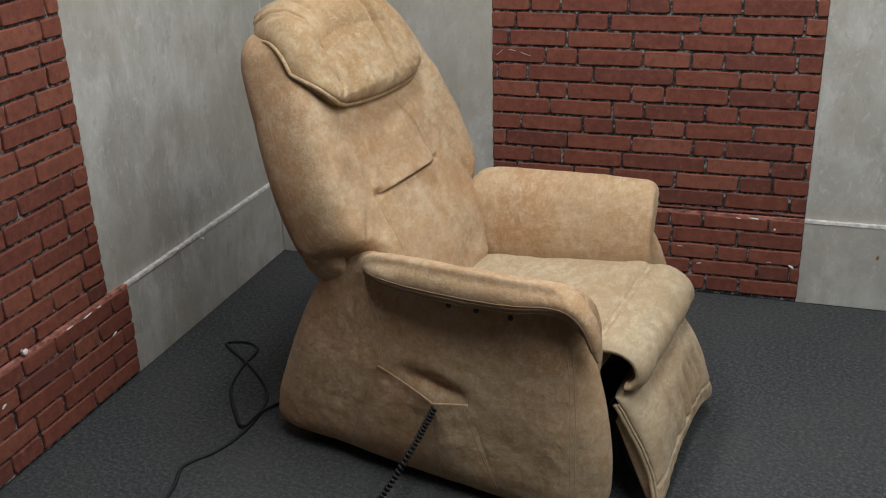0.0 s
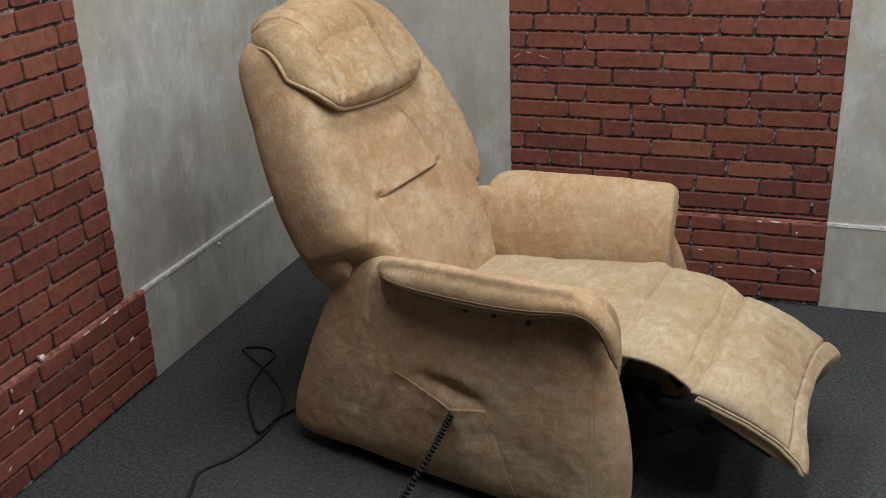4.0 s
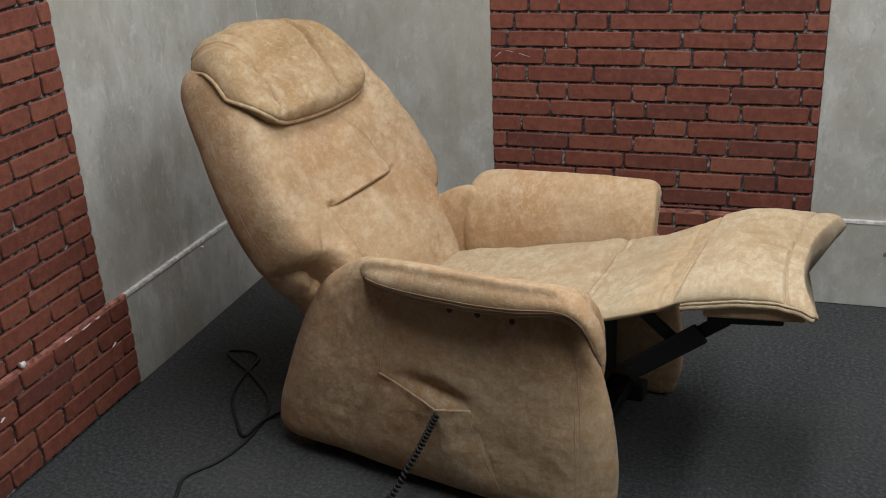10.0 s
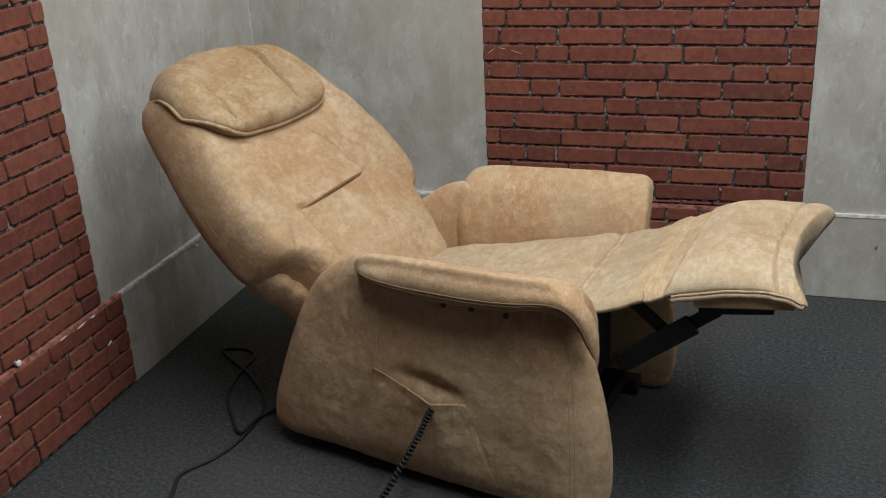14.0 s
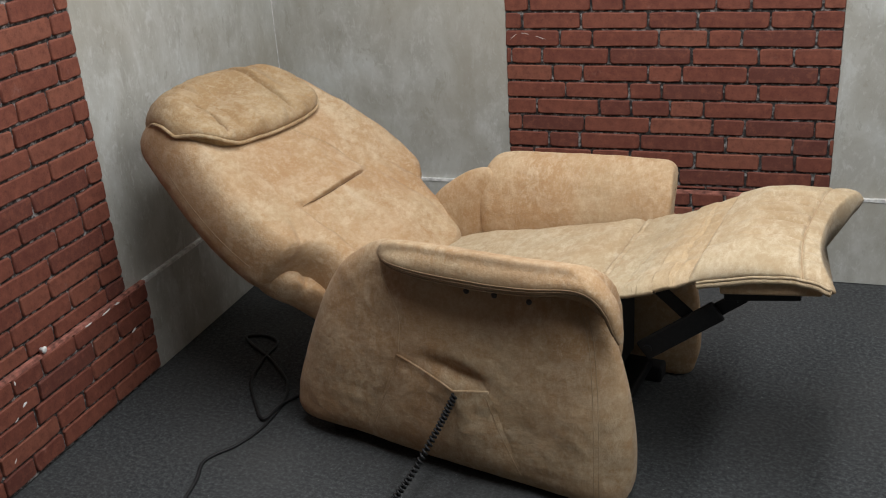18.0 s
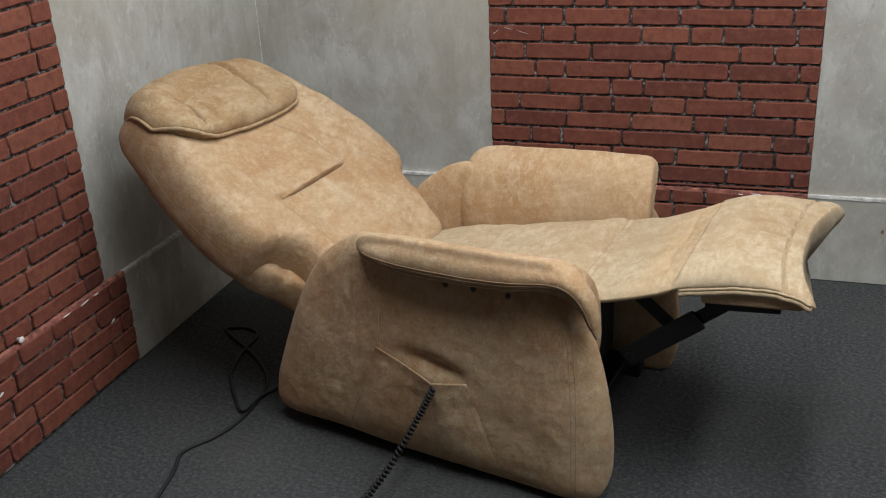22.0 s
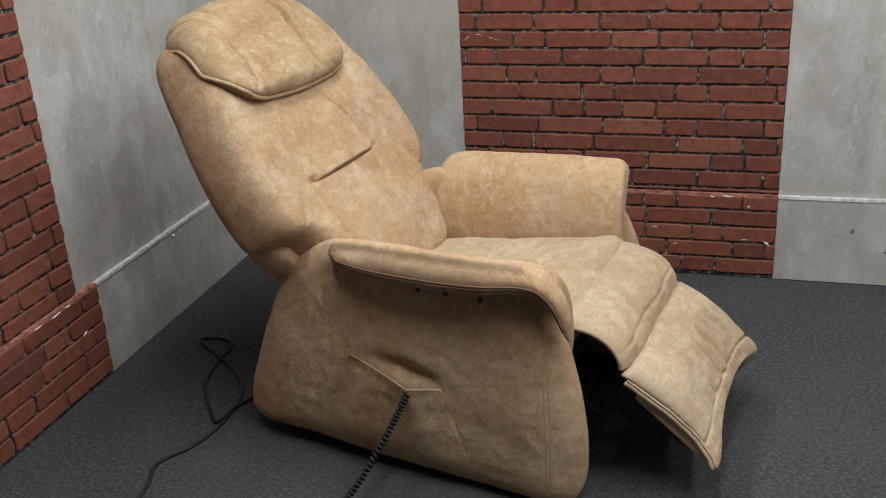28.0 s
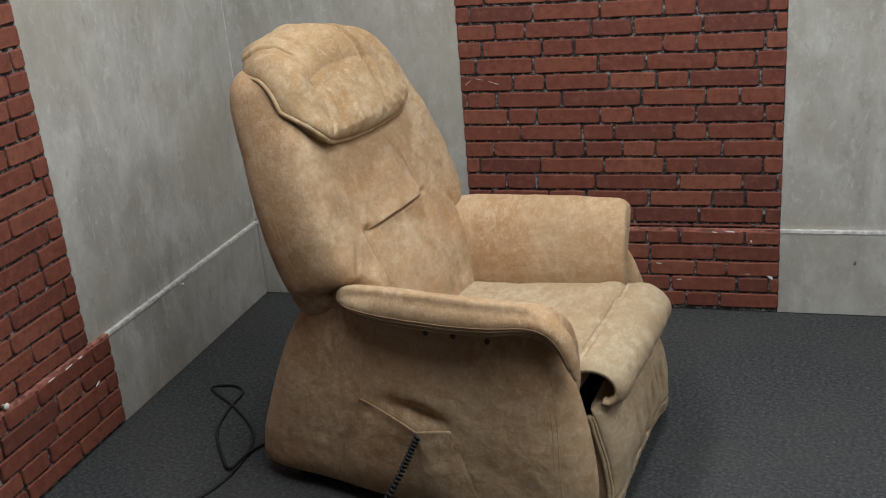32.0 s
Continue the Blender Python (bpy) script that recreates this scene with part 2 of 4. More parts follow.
def pillow(outline, place, front, back, power=8.0, round_=0.5, count=120, centre=None, fine=0):
    """A closed cushion over an outline (a, b). place(a, b, h) gives the point; front and back are half thicknesses or functions of (a, b)."""
    o = spline(outline, count)
    c = np.array(centre) if centre else o.mean(0)
    bm = bmesh.new()
    sides = []
    for side, t in ((1, front), (-1, back)):
        rings = []
        for k in [i / fine * 0.9 for i in range(fine)] + RINGS[11:] if fine and side > 0 else RINGS:
            row = []
            for q in o:
                a, b = c + (q - c) * k
                h = t(a, b) if callable(t) else t
                row.append((a, b, side * h * max(0.0, 1 - k**power) ** round_))
                if k == 0:
                    break
            rings.append(row)
        sides.append(rings)
    rim = [bm.verts.new(place(*v)) for v in sides[0][-1]]
    n = len(o)
    for rings in sides:
        inner = [bm.verts.new(place(*rings[0][0]))]
        for row in rings[1:]:
            ring = rim if row is rings[-1] else [bm.verts.new(place(*v)) for v in row]
            for i in range(n):
                j = (i + 1) % n
                if len(inner) == 1:
                    bm.faces.new((inner[0], ring[i], ring[j]))
                else:
                    bm.faces.new((inner[i], ring[i], ring[j], inner[j]))
            inner = ring
    return bm


def tube(points, radius, sides=8, closed_ends=True):
    """A round tube along points; radius is a number or one for each point."""
    p = [Vector(q) for q in points]
    bm = bmesh.new()
    rings = []
    up = Vector((0.13, 0.21, 0.97))
    for i, q in enumerate(p):
        d = (p[min(i + 1, len(p) - 1)] - p[max(i - 1, 0)]).normalized()
        s = d.cross(up)
        s = s.normalized() if s.length > 1e-4 else d.orthogonal().normalized()
        up = s.cross(d)
        r = radius[i] if hasattr(radius, "__len__") else radius
        rings.append([bm.verts.new(q + r * (s * math.cos(a) + up * math.sin(a))) for a in (2 * math.pi * k / sides for k in range(sides))])
    for a, b in zip(rings, rings[1:]):
        for k in range(sides):
            bm.faces.new((a[k], a[(k + 1) % sides], b[(k + 1) % sides], b[k]))
    if closed_ends:
        bm.faces.new(rings[0])
        bm.faces.new(rings[-1][::-1])
    return bm


def loft(rows, closed=True, caps=True):
    """A skin over rows of points, each row one cross-section."""
    bm = bmesh.new()
    v = [[bm.verts.new(q) for q in row] for row in rows]
    n = len(v[0])
    for a, b in zip(v, v[1:]):
        for k in range(n if closed else n - 1):
            bm.faces.new((a[k], a[(k + 1) % n], b[(k + 1) % n], b[k]))
    if caps:
        bm.faces.new(v[0])
        bm.faces.new(v[-1][::-1])
    return bm


def joined(*meshes):
    bm = meshes[0]
    for other in meshes[1:]:
        me = bpy.data.meshes.new("piece")
        other.to_mesh(me)
        other.free()
        bm.from_mesh(me)
        bpy.data.meshes.remove(me)
    return bm


def structure(name, bm, material, label, category, smooth=False):
    return tagged(part(name, bm, material, None, label, smooth), category=category, kind="structure")


# ---- the room ----
FAR, NEAR = 5.2, -6.2
LEDGE, PROUD = 0.331, 0.014
structure("floor", box(-0.2, NEAR - 0.2, -0.1, FAR + 0.2, 0.2, 0.0), CARPET, "dark charcoal grey short-pile carpet floor", "floor")
structure("ceiling", box(-0.2, NEAR - 0.2, CEILING, FAR + 0.2, 0.2, CEILING + 0.1), PAINT, "plain pale painted ceiling", "ceiling")
structure("wall_east", box(FAR, NEAR, 0, FAR + 0.15, 0.0, CEILING), PAINT, "plain pale painted wall", "wall")
structure("wall_south", box(0.0, NEAR - 0.15, 0, FAR, NEAR, CEILING), PAINT, "plain pale painted wall", "wall")
structure("wall_north", box(-0.15, 0.012, 0, FAR + 0.15, 0.16, CEILING), PAINT, "plain wall behind the printed boards", "wall")
structure("wall_west", box(-0.16, NEAR, 0, -0.012, 0.012, CEILING), PAINT, "plain wall behind the printed boards", "wall")

BOARD = 0.012
GREY_UP = "weathered grey plaster wall board with pale vertical streaks"
GREY_LOW = "low grey plaster skirting board with a white worn top edge"
BRICK_UP = "wall board of red bricks with dark recessed joints"
BRICK_LOW = "low skirting board of chipped red bricks"
X_B0, X_B1 = 0.975, 2.165  # brick board of the north wall
Y_B0, Y_B1 = -1.228, -1.140  # where the grey boards of the west wall end, above and below


def north(x0, x1, z0, z1, out):
    return box(x0, -out, z0, x1, BOARD - 0.002, z1, 0.0015, 1)


def west(y0, y1, z0, z1, out):
    return box(-BOARD + 0.002, y0, z0, out, y1, z1, 0.0015, 1)


structure("wall_board_north_1", north(-0.011, X_B0, LEDGE, CEILING - 0.002, 0.0), PLASTER, GREY_UP, "wall board")
brick_n = structure("wall_board_north_2", north(X_B0, X_B1, LEDGE, CEILING - 0.002, -0.003), MORTAR, BRICK_UP, "wall board")
structure("wall_board_north_3", north(X_B1, 3.6, LEDGE, CEILING - 0.002, 0.0), PLASTER, GREY_UP, "wall board")
structure("skirting_north_1", north(PROUD, X_B0, 0.002, LEDGE, PROUD), PLASTER, GREY_LOW, "skirting board")
brick_nl = structure("skirting_north_2", north(X_B0, X_B1, 0.002, LEDGE, PROUD - 0.003), MORTAR, BRICK_LOW, "skirting board")
structure("skirting_north_3", north(X_B1, 3.6, 0.002, LEDGE, PROUD), PLASTER, GREY_LOW, "skirting board")
structure("wall_board_west_1", west(Y_B0, -0.001, LEDGE, CEILING - 0.002, 0.0), PLASTER, GREY_UP, "wall board")
brick_w = structure("wall_board_west_2", west(-2.9, Y_B0, LEDGE, CEILING - 0.002, -0.003), MORTAR, BRICK_UP, "wall board")
structure("skirting_west_1", west(Y_B1, -PROUD, 0.002, LEDGE, PROUD), PLASTER, GREY_LOW, "skirting board")
brick_wl = structure("skirting_west_2", west(-2.9, Y_B1, 0.002, LEDGE, PROUD - 0.003), MORTAR, BRICK_LOW, "skirting board")


def ragged(points, w, h, seed):
    """A thin worn strip along a ledge."""
    rng = random.Random(seed)
    rows = []
    p = [Vector(q) for q in points]
    steps = 60
    for k in range(steps + 1):
        q = p[0].lerp(p[1], k / steps)
        a, b = w * rng.uniform(0.92, 1.04), h * rng.uniform(0.8, 1.1)
        rows.append((q, a, b))
    return rows


def edge_strip(name, a, b, inward, material, label, h, seed):
    """The top edge of a low board: a narrow uneven bead between two points; inward is the way to the wall."""
    d = Vector(inward)
    rows = []
    for q, wd, hh in ragged((a, b), PROUD + 0.001, h, seed):
        rows.append([q + d * wd, q + Vector((0, 0, hh)) + d * wd, q + Vector((0, 0, hh)) - d * 0.002, q - d * 0.003 - Vector((0, 0, 0.006 * hh / h))])
    tagged(part(name, loft(rows), material, None, label, False), category="trim", kind="structure")


edge_strip("trim_1", (X_B1, -PROUD, LEDGE), (3.6, -PROUD, LEDGE), (0, 1, 0), TRIM, "white worn edge of the grey skirting", 0.005, 1)
edge_strip("trim_2", (PROUD, -PROUD, LEDGE), (X_B0, -PROUD, LEDGE), (0, 1, 0), TRIM, "white worn edge of the grey skirting", 0.005, 2)
edge_strip("trim_3", (PROUD, Y_B1, LEDGE), (PROUD, -PROUD, LEDGE), (-1, 0, 0), TRIM, "white worn edge of the grey skirting", 0.005, 3)
edge_strip("trim_4", (X_B0, -PROUD, LEDGE), (X_B1, -PROUD, LEDGE), (0, 1, 0), BRICK_EDGE, "chipped red edge of the brick skirting", 0.005, 4)
edge_strip("trim_5", (PROUD, -2.9, LEDGE), (PROUD, Y_B1, LEDGE), (-1, 0, 0), BRICK_EDGE, "chipped red edge of the brick skirting", 0.005, 5)

structure("trim_6", box(0.0, -0.0035, LEDGE + 0.01, 0.0035, 0.0, CEILING - 0.004, 0.001, 1), TRIM, "pale filled joint in the corner of the boards", "trim")

# ceiling panels
for px, py, sx, sy, power in PANELS:
    fixture = tagged(new("ceiling_light"), "long narrow ceiling lamp with a white diffuser and grey frame", "ceiling light", "ceiling lights")
    fixture.matrix_basis = pose(px, py, CEILING)
    part("diffuser", box(-sx / 2, -sy / 2, -0.035, sx / 2, sy / 2, -0.02, 0.004), GLOW, fixture)
    frame_bm = joined(box(-sx / 2 - 0.03, -sy / 2 - 0.03, -0.05, sx / 2 + 0.03, -sy / 2, 0, 0.003), box(-sx / 2 - 0.03, sy / 2, -0.05, sx / 2 + 0.03, sy / 2 + 0.03, 0, 0.003),
                      box(-sx / 2 - 0.03, -sy / 2, -0.05, -sx / 2, sy / 2, 0, 0.003), box(sx / 2, -sy / 2, -0.05, sx / 2 + 0.03, sy / 2, 0, 0.003))
    part("frame", frame_bm, PAINT, fixture, smooth=False)

def melt(bm, voxel=0.006, rounds=6):
    """Fuses overlapping padded forms into one soft skin."""
    bmesh.ops.recalc_face_normals(bm, faces=bm.faces)
    me = bpy.data.meshes.new("soft_form")
    bm.to_mesh(me)
    bm.free()
    ob = new("soft_form", me)
    fuse = ob.modifiers.new("fuse", "REMESH")
    fuse.mode, fuse.voxel_size = "VOXEL", voxel
    ease = ob.modifiers.new("ease", "SMOOTH")
    ease.iterations, ease.factor = rounds, 0.5
    out = bmesh.new()
    out.from_object(ob, bpy.context.evaluated_depsgraph_get())
    bpy.data.objects.remove(ob)
    bpy.data.meshes.remove(me)
    return out


def crumple(bm, amounts, keep=lambda co: 1.0):
    """Uneven padding: pushes the skin along its normals by noise; amounts are (size of the push, its frequency)."""
    bm.normal_update()
    for v in bm.verts:
        k = keep(v.co)
        v.co += v.normal * k * sum(a * noise.noise(v.co * f + Vector((7.3, 1.1, 3.7)) * i) for i, (a, f) in enumerate(amounts))
    return bm


def skin(bm):
    bmesh.ops.recalc_face_normals(bm, faces=bm.faces)
    return BVHTree.FromBMesh(bm)


def sewn(tree, points, way, lift=0.0003, r=0.0014):
    """A seam laid on a skin: each point is moved along way until it meets the skin."""
    out = []
    for q in points:
        q, d = Vector(q), Vector(way).normalized()
        hit, normal, _, _ = tree.ray_cast(q - d * 0.5, d)
        if hit is not None:
            out.append(hit - d * lift)
    return tube(out, r, 6)


# ---- the recliner ----
chair = tagged(new("recliner_chair"), "sand-beige suede electric recliner armchair standing on dark carpet", "recliner chair")
chair.matrix_basis = pose(1.257, -1.094, 0, 0, 0, -8)


def n3(x, y, z, s=1.0):
    return noise.noise(Vector((x * s, y * s, z * s)))


def groove(d, w):
    return math.exp(-((d / w) ** 2))


def side_y(x):
    """How far the outside of a side panel stands from the middle: the sides flare to the front."""
    return 0.355 + 0.045 * min(1.0, max(0.0, (x + 0.5) / 0.75))


def splay(z):
    """How much further out a side panel stands at the height z: it leans outwards to the floor."""
    return 0.032 * min(1.0, max(0.0, (0.56 - z) / 0.5))


PANEL_OUT = [(-0.52, 0.038), (-0.562, 0.068), (-0.564, 0.115), (-0.546, 0.185), (-0.491, 0.335), (-0.433, 0.465), (-0.376, 0.552), (-0.30, 0.612), (-0.245, 0.641), (-0.20, 0.648), (-0.165, 0.625), (-0.10, 0.606), (0.16, 0.604),
             (0.30, 0.604), (0.366, 0.588), (0.408, 0.535), (0.442, 0.44), (0.467, 0.34), (0.483, 0.24), (0.489, 0.15), (0.482, 0.06), (0.445, 0.008), (0.30, 0.005), (-0.05, 0.016), (-0.40, 0.034)]


def side_panel(s):
    def put(a, b, h):
        y = side_y(a) - 0.060 + h
        y += (0.006 * n3(a, b, s, 5.0) + 0.003 * n3(a, b, s, 13.0) + 0.0015 * n3(a, b, s, 31.0)) * (1 if h > 0 else 0)
        if h > 0:
            y += splay(b)
            # hollow below the arm, fuller towards the floor
            y -= 0.022 * math.exp(-(((b - 0.48) / 0.14) ** 2) - (((a - 0.08) / 0.23) ** 2))
        if h > 0 and s < 0:
            # sunk behind the pocket's open mouth
            y -= 0.030 * math.exp(-(((a - 0.01) / 0.080) ** 2) - (((b - 0.318 + 0.2 * a) / 0.026) ** 2))
        return Vector((a, s * y, b))

    return pillow(PANEL_OUT, put, lambda a, b: 0.060 + 0.020 * math.exp(-(((a - 0.385) / 0.085) ** 2)) * min(1.0, max(0.0, (0.60 - b) / 0.16)) + 0.006 * math.exp(-(((a + 0.42) / 0.10) ** 2)), lambda a, b: 0.05 - 0.028 * min(1.0, max(0.0, (a + 0.26) / 0.08)), power=6, round_=0.5, count=200, centre=(0.0, 0.3), fine=70)


ARM_SECTION = [(0.030, 0.655), (0.028, 0.684), (0.008, 0.681), (-0.020, 0.673), (-0.048, 0.655), (-0.078, 0.618), (-0.099, 0.564), (-0.112, 0.500),
               (-0.112, 0.430), (-0.095, 0.395), (-0.070, 0.400), (-0.050, 0.500), (-0.020, 0.600)]
# the middle of the arm's rolled collar in the plane of x and z, with its half thickness: it runs along the arm, turns over the front and ends in a thin tongue
ROLL_LINE = [(-0.206, 0.642, 0.005), (-0.197, 0.641, 0.015), (-0.172, 0.640, 0.026), (-0.12, 0.638, 0.037), (-0.05, 0.634, 0.045), (0.05, 0.632, 0.048), (0.16, 0.633, 0.047), (0.25, 0.639, 0.041),
             (0.31, 0.646, 0.034), (0.355, 0.648, 0.029), (0.392, 0.638, 0.025), (0.420, 0.616, 0.022), (0.440, 0.585, 0.019), (0.453, 0.548, 0.015), (0.461, 0.515, 0.009), (0.464, 0.497, 0.003)]


def arm_mesh(s):
    """An arm: a cushion that slopes in to the seat, and a roll whose lip overhangs the panel and drops over its front."""
    sect = spline(ARM_SECTION, 44)
    path = spline([(-0.224, 0.25), (-0.221, 0.50), (-0.213, 0.72), (-0.199, 0.87), (-0.172, 0.96), (-0.12, 1.0), (0.10, 1.0), (0.30, 1.0), (0.360, 1.0), (0.402, 1.0), (0.420, 0.985), (0.431, 0.95), (0.438, 0.86)], 90, False)
    rows = []
    for x, k in path:
        fall = [0.70, 0.682, 0.668, 0.648, 0.628, 0.606, 0.578, 0.55] if s < 0 else [0.70, 0.696, 0.692, 0.686, 0.678, 0.665, 0.64, 0.60]
        brow = float(np.interp(x, [0.325, 0.36, 0.384, 0.404, 0.417, 0.426, 0.433, 0.438], fall))
        rows.append([Vector((x, s * (side_y(x) - 0.06 + (u + 0.06) * k), min(brow, 0.53 + (z + 0.005 * min(1.0, max(0.0, (x + 0.2) / 0.3)) - 0.53) * k))) for u, z in sect])
    cushion = loft(rows)
    bmesh.ops.recalc_face_normals(cushion, faces=cushion.faces)
    mid = spline(ROLL_LINE if s < 0 else ROLL_LINE[:10] + [(0.386, 0.640, 0.022), (0.404, 0.628, 0.008)], 130, False)
    rows = []
    for i, (x, z, t) in enumerate(mid):
        d = mid[min(i + 1, len(mid) - 1)][:2] - mid[max(i - 1, 0)][:2]
        d /= np.linalg.norm(d)
        front = min(1.0, max(0.0, (x - 0.30) / 0.12))
        hy = (0.043 - 0.006 * front) * min(1.0, t / 0.034 if x < 0 else 0.35 + 0.65 * t / 0.026)
        row = []
        for k in range(36):
            a = 2 * math.pi * k / 36
            u, w = math.cos(a) * hy, math.sin(a) * t
            w -= 0.12 * u * (1 - front)
            row.append(Vector((x - d[1] * w, s * (side_y(x) + 0.010 + u), z + d[0] * w)))
        rows.append(row)
    roll = loft(rows)
    bmesh.ops.recalc_face_normals(roll, faces=roll.faces)
    bm = melt(joined(cushion, roll), 0.005, 16)
    rear = [v for v in bm.verts if v.co.x < -0.14]
    for _ in range(5):
        bmesh.ops.smooth_vert(bm, verts=rear, factor=0.5, use_axis_x=True, use_axis_y=True, use_axis_z=True)
    if s > 0:
        # this arm ends a little shorter
        for v in bm.verts:
            v.co.x -= 0.045 * max(0.0, (v.co.x - 0.22) / 0.24)
    return crumple(bm, [(0.003, 6), (0.0016, 15), (0.0010, 38)])


def lip_line(k):
    """A line along the lower part of the lip and round the front of the arm, k of the way from its middle to its lower edge."""
    mid = spline(ROLL_LINE, 110, False)[14:100]
    out = []
    for i, (x, z, t) in enumerate(mid):
        d = mid[min(i + 2, len(mid) - 1)][:2] - mid[max(i - 2, 0)][:2]
        d /= np.linalg.norm(d)
        out.append((x + d[1] * t * k, z - d[0] * t * k))
    return spline(out[::4], 120, False)


def flat_seam(tree, points, s, count=40, r=0.0010):
    return sewn(tree, [(x, 0.36 * s, z) for x, z in spline(points, count, False)], (0, -s, 0), 0.0002, r)


for s in (-1, 1):
    bm = side_panel(s)
    tree = skin(bm)
    panel = part("side_panel", bm, SUEDE, chair)
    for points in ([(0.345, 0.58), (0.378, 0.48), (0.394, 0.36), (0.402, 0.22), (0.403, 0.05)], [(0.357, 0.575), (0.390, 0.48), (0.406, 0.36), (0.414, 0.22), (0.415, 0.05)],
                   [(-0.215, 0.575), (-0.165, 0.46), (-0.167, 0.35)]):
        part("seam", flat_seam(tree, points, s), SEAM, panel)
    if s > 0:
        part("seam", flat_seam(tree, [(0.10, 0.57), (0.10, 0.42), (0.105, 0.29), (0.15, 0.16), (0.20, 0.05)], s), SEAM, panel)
    bm = arm_mesh(s)
    arm_tree = skin(bm)
    arm = part("arm_pad", bm, SUEDE, chair, "padded suede arm with an overhanging sewn lip")
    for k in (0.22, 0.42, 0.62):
        part("sewn_band", sewn(arm_tree, [(x, 0.36 * s, z) for x, z in lip_line(k)], (0, -s, 0), 0.0002, 0.0019), SHADED_SEAM, arm)
    for x in (0.037, 0.118, 0.218):
        hit = tree.ray_cast(Vector((x, s * 0.8, 0.553 + 0.02 * (x - 0.04))), Vector((0, -s, 0)))[0]
        bm = bmesh.new()
        bmesh.ops.create_uvsphere(bm, u_segments=14, v_segments=8, radius=0.0085)
        for v in bm.verts:
            v.co = Vector((v.co.x, v.co.y * 0.55, v.co.z)) + hit
        part("button", bm, BUTTON, panel, "small dark round button")
    if s < 0:
        near_panel = tree


# the pocket on the near side: a slack pouch with a folded hem, pulled out where the cable leaves it
def pocket_top(u):
    x = -0.168 + 0.282 * u
    z = 0.345 - 0.049 * min(1.0, u / 0.67) + 0.006 * max(0.0, (u - 0.67) / 0.33)
    pull = 0.032 * (min(1.0, u / 0.67) ** 1.5 if u < 0.67 else 1 - 0.75 * (u - 0.67) / 0.33)
    return x, z, 0.004 + pull


def panel_at(x, z):
    hit = near_panel.ray_cast(Vector((x, -0.8, z)), Vector((0, 1, 0)))[0]
    return hit.y if hit is not None else -side_y(x)


def pocket():
    rows = []
    for i in range(31):
        u = i / 30
        x_top, top, pull = pocket_top(u)
        x_bot = -0.277 + 0.481 * u
        row = []
        for j in range(21):
            v = j / 20
            x, z = x_bot + (x_top - x_bot) * v, 0.062 + (top - 0.062) * v
            out = 0.0055 + pull * v**2.0 + 0.012 * (1 - abs(2 * u - 1) ** 4) * math.sin(math.pi * min(1.0, v * 1.05)) + 0.007 * abs(n3(x * 2.5 + z, z * 4 - x, 0.3, 7)) * v
            base = panel_at(x, z) if v < 0.8 else min(panel_at(x, z), -side_y(x) - splay(z))
            row.append(Vector((x, base - out, z)))
        rows.append(row)
    back = [[q + Vector((0, 0.004, 0)) for q in row] for row in rows]
    return joined(loft(rows, closed=False, caps=False), loft(back, closed=False, caps=False))


bm = pocket()
pouch_tree = skin(bm)
pouch = part("pocket", bm, SUEDE, chair, "slack side pocket with a folded hem")
hem_rows = []
for i in range(31):
    x, z, pull = pocket_top(i / 30)
    y = -side_y(x) - splay(z) - pull - 0.001
    hem_rows.append([Vector((x, y - 0.0030 * math.cos(a), z - 0.008 + 0.0105 * math.sin(a))) for a in (2 * math.pi * k / 12 for k in range(12))])
part("hem", loft(hem_rows), SUEDE, pouch)
for line in ([(-0.160, 0.331), (-0.20, 0.24), (-0.277, 0.066)], [(0.108, 0.292), (0.14, 0.20), (0.20, 0.066)]):
    part("seam", flat_seam(pouch_tree, line, -1), SHADED_SEAM, pouch)

# underframe and feet
part("base_frame", joined(box(-0.42, -0.27, 0.05, 0.36, 0.27, 0.09, 0.006), box(-0.38, -0.24, 0.09, -0.34, 0.24, 0.36, 0.004), box(0.20, -0.24, 0.09, 0.24, 0.24, 0.36, 0.004)), STEEL, chair, "black steel lifting base", False)
part("lining", box(-0.36, -0.285, 0.10, 0.30, 0.285, 0.38, 0.01), LINING, chair, "black cloth lining under the seat")
for x in (-0.42, 0.36):
    for s in (-1, 1):
        part("foot", joined(box(x - 0.03, s * 0.30 - 0.03, 0.0, x + 0.03, s * 0.30 + 0.03, 0.055, 0.006)), RUBBER, chair, "black plastic foot", False)


# ---- moving parts: each is built round its own hinge ----
def seat_mesh():
    out = [(-0.66, -0.25), (-0.62, -0.285), (-0.3, -0.292), (-0.04, -0.29), (0.02, -0.28), (0.025, 0.0), (0.02, 0.28), (-0.04, 0.29), (-0.3, 0.292), (-0.62, 0.285), (-0.66, 0.25), (-0.665, 0.0)]

    def put(a, b, h):
        return Vector((a, b, h - 0.07 + (0.006 * n3(a, b, 1.7, 6) + 0.004 * n3(a, b, 4.7, 15) + 0.002 * n3(a * 0.6, b, 8.7, 36) if h > 0 else 0)))

    return pillow(out, put, lambda a, b: 0.07 + 0.006 * math.cos(b * 5), 0.06, power=10, round_=0.5, count=160, centre=(-0.3, 0.0), fine=60)


seat = part("seat", seat_mesh(), SEAT_SUEDE, chair, "wide suede seat cushion")

APRON, STRIPS = 0.272, 26


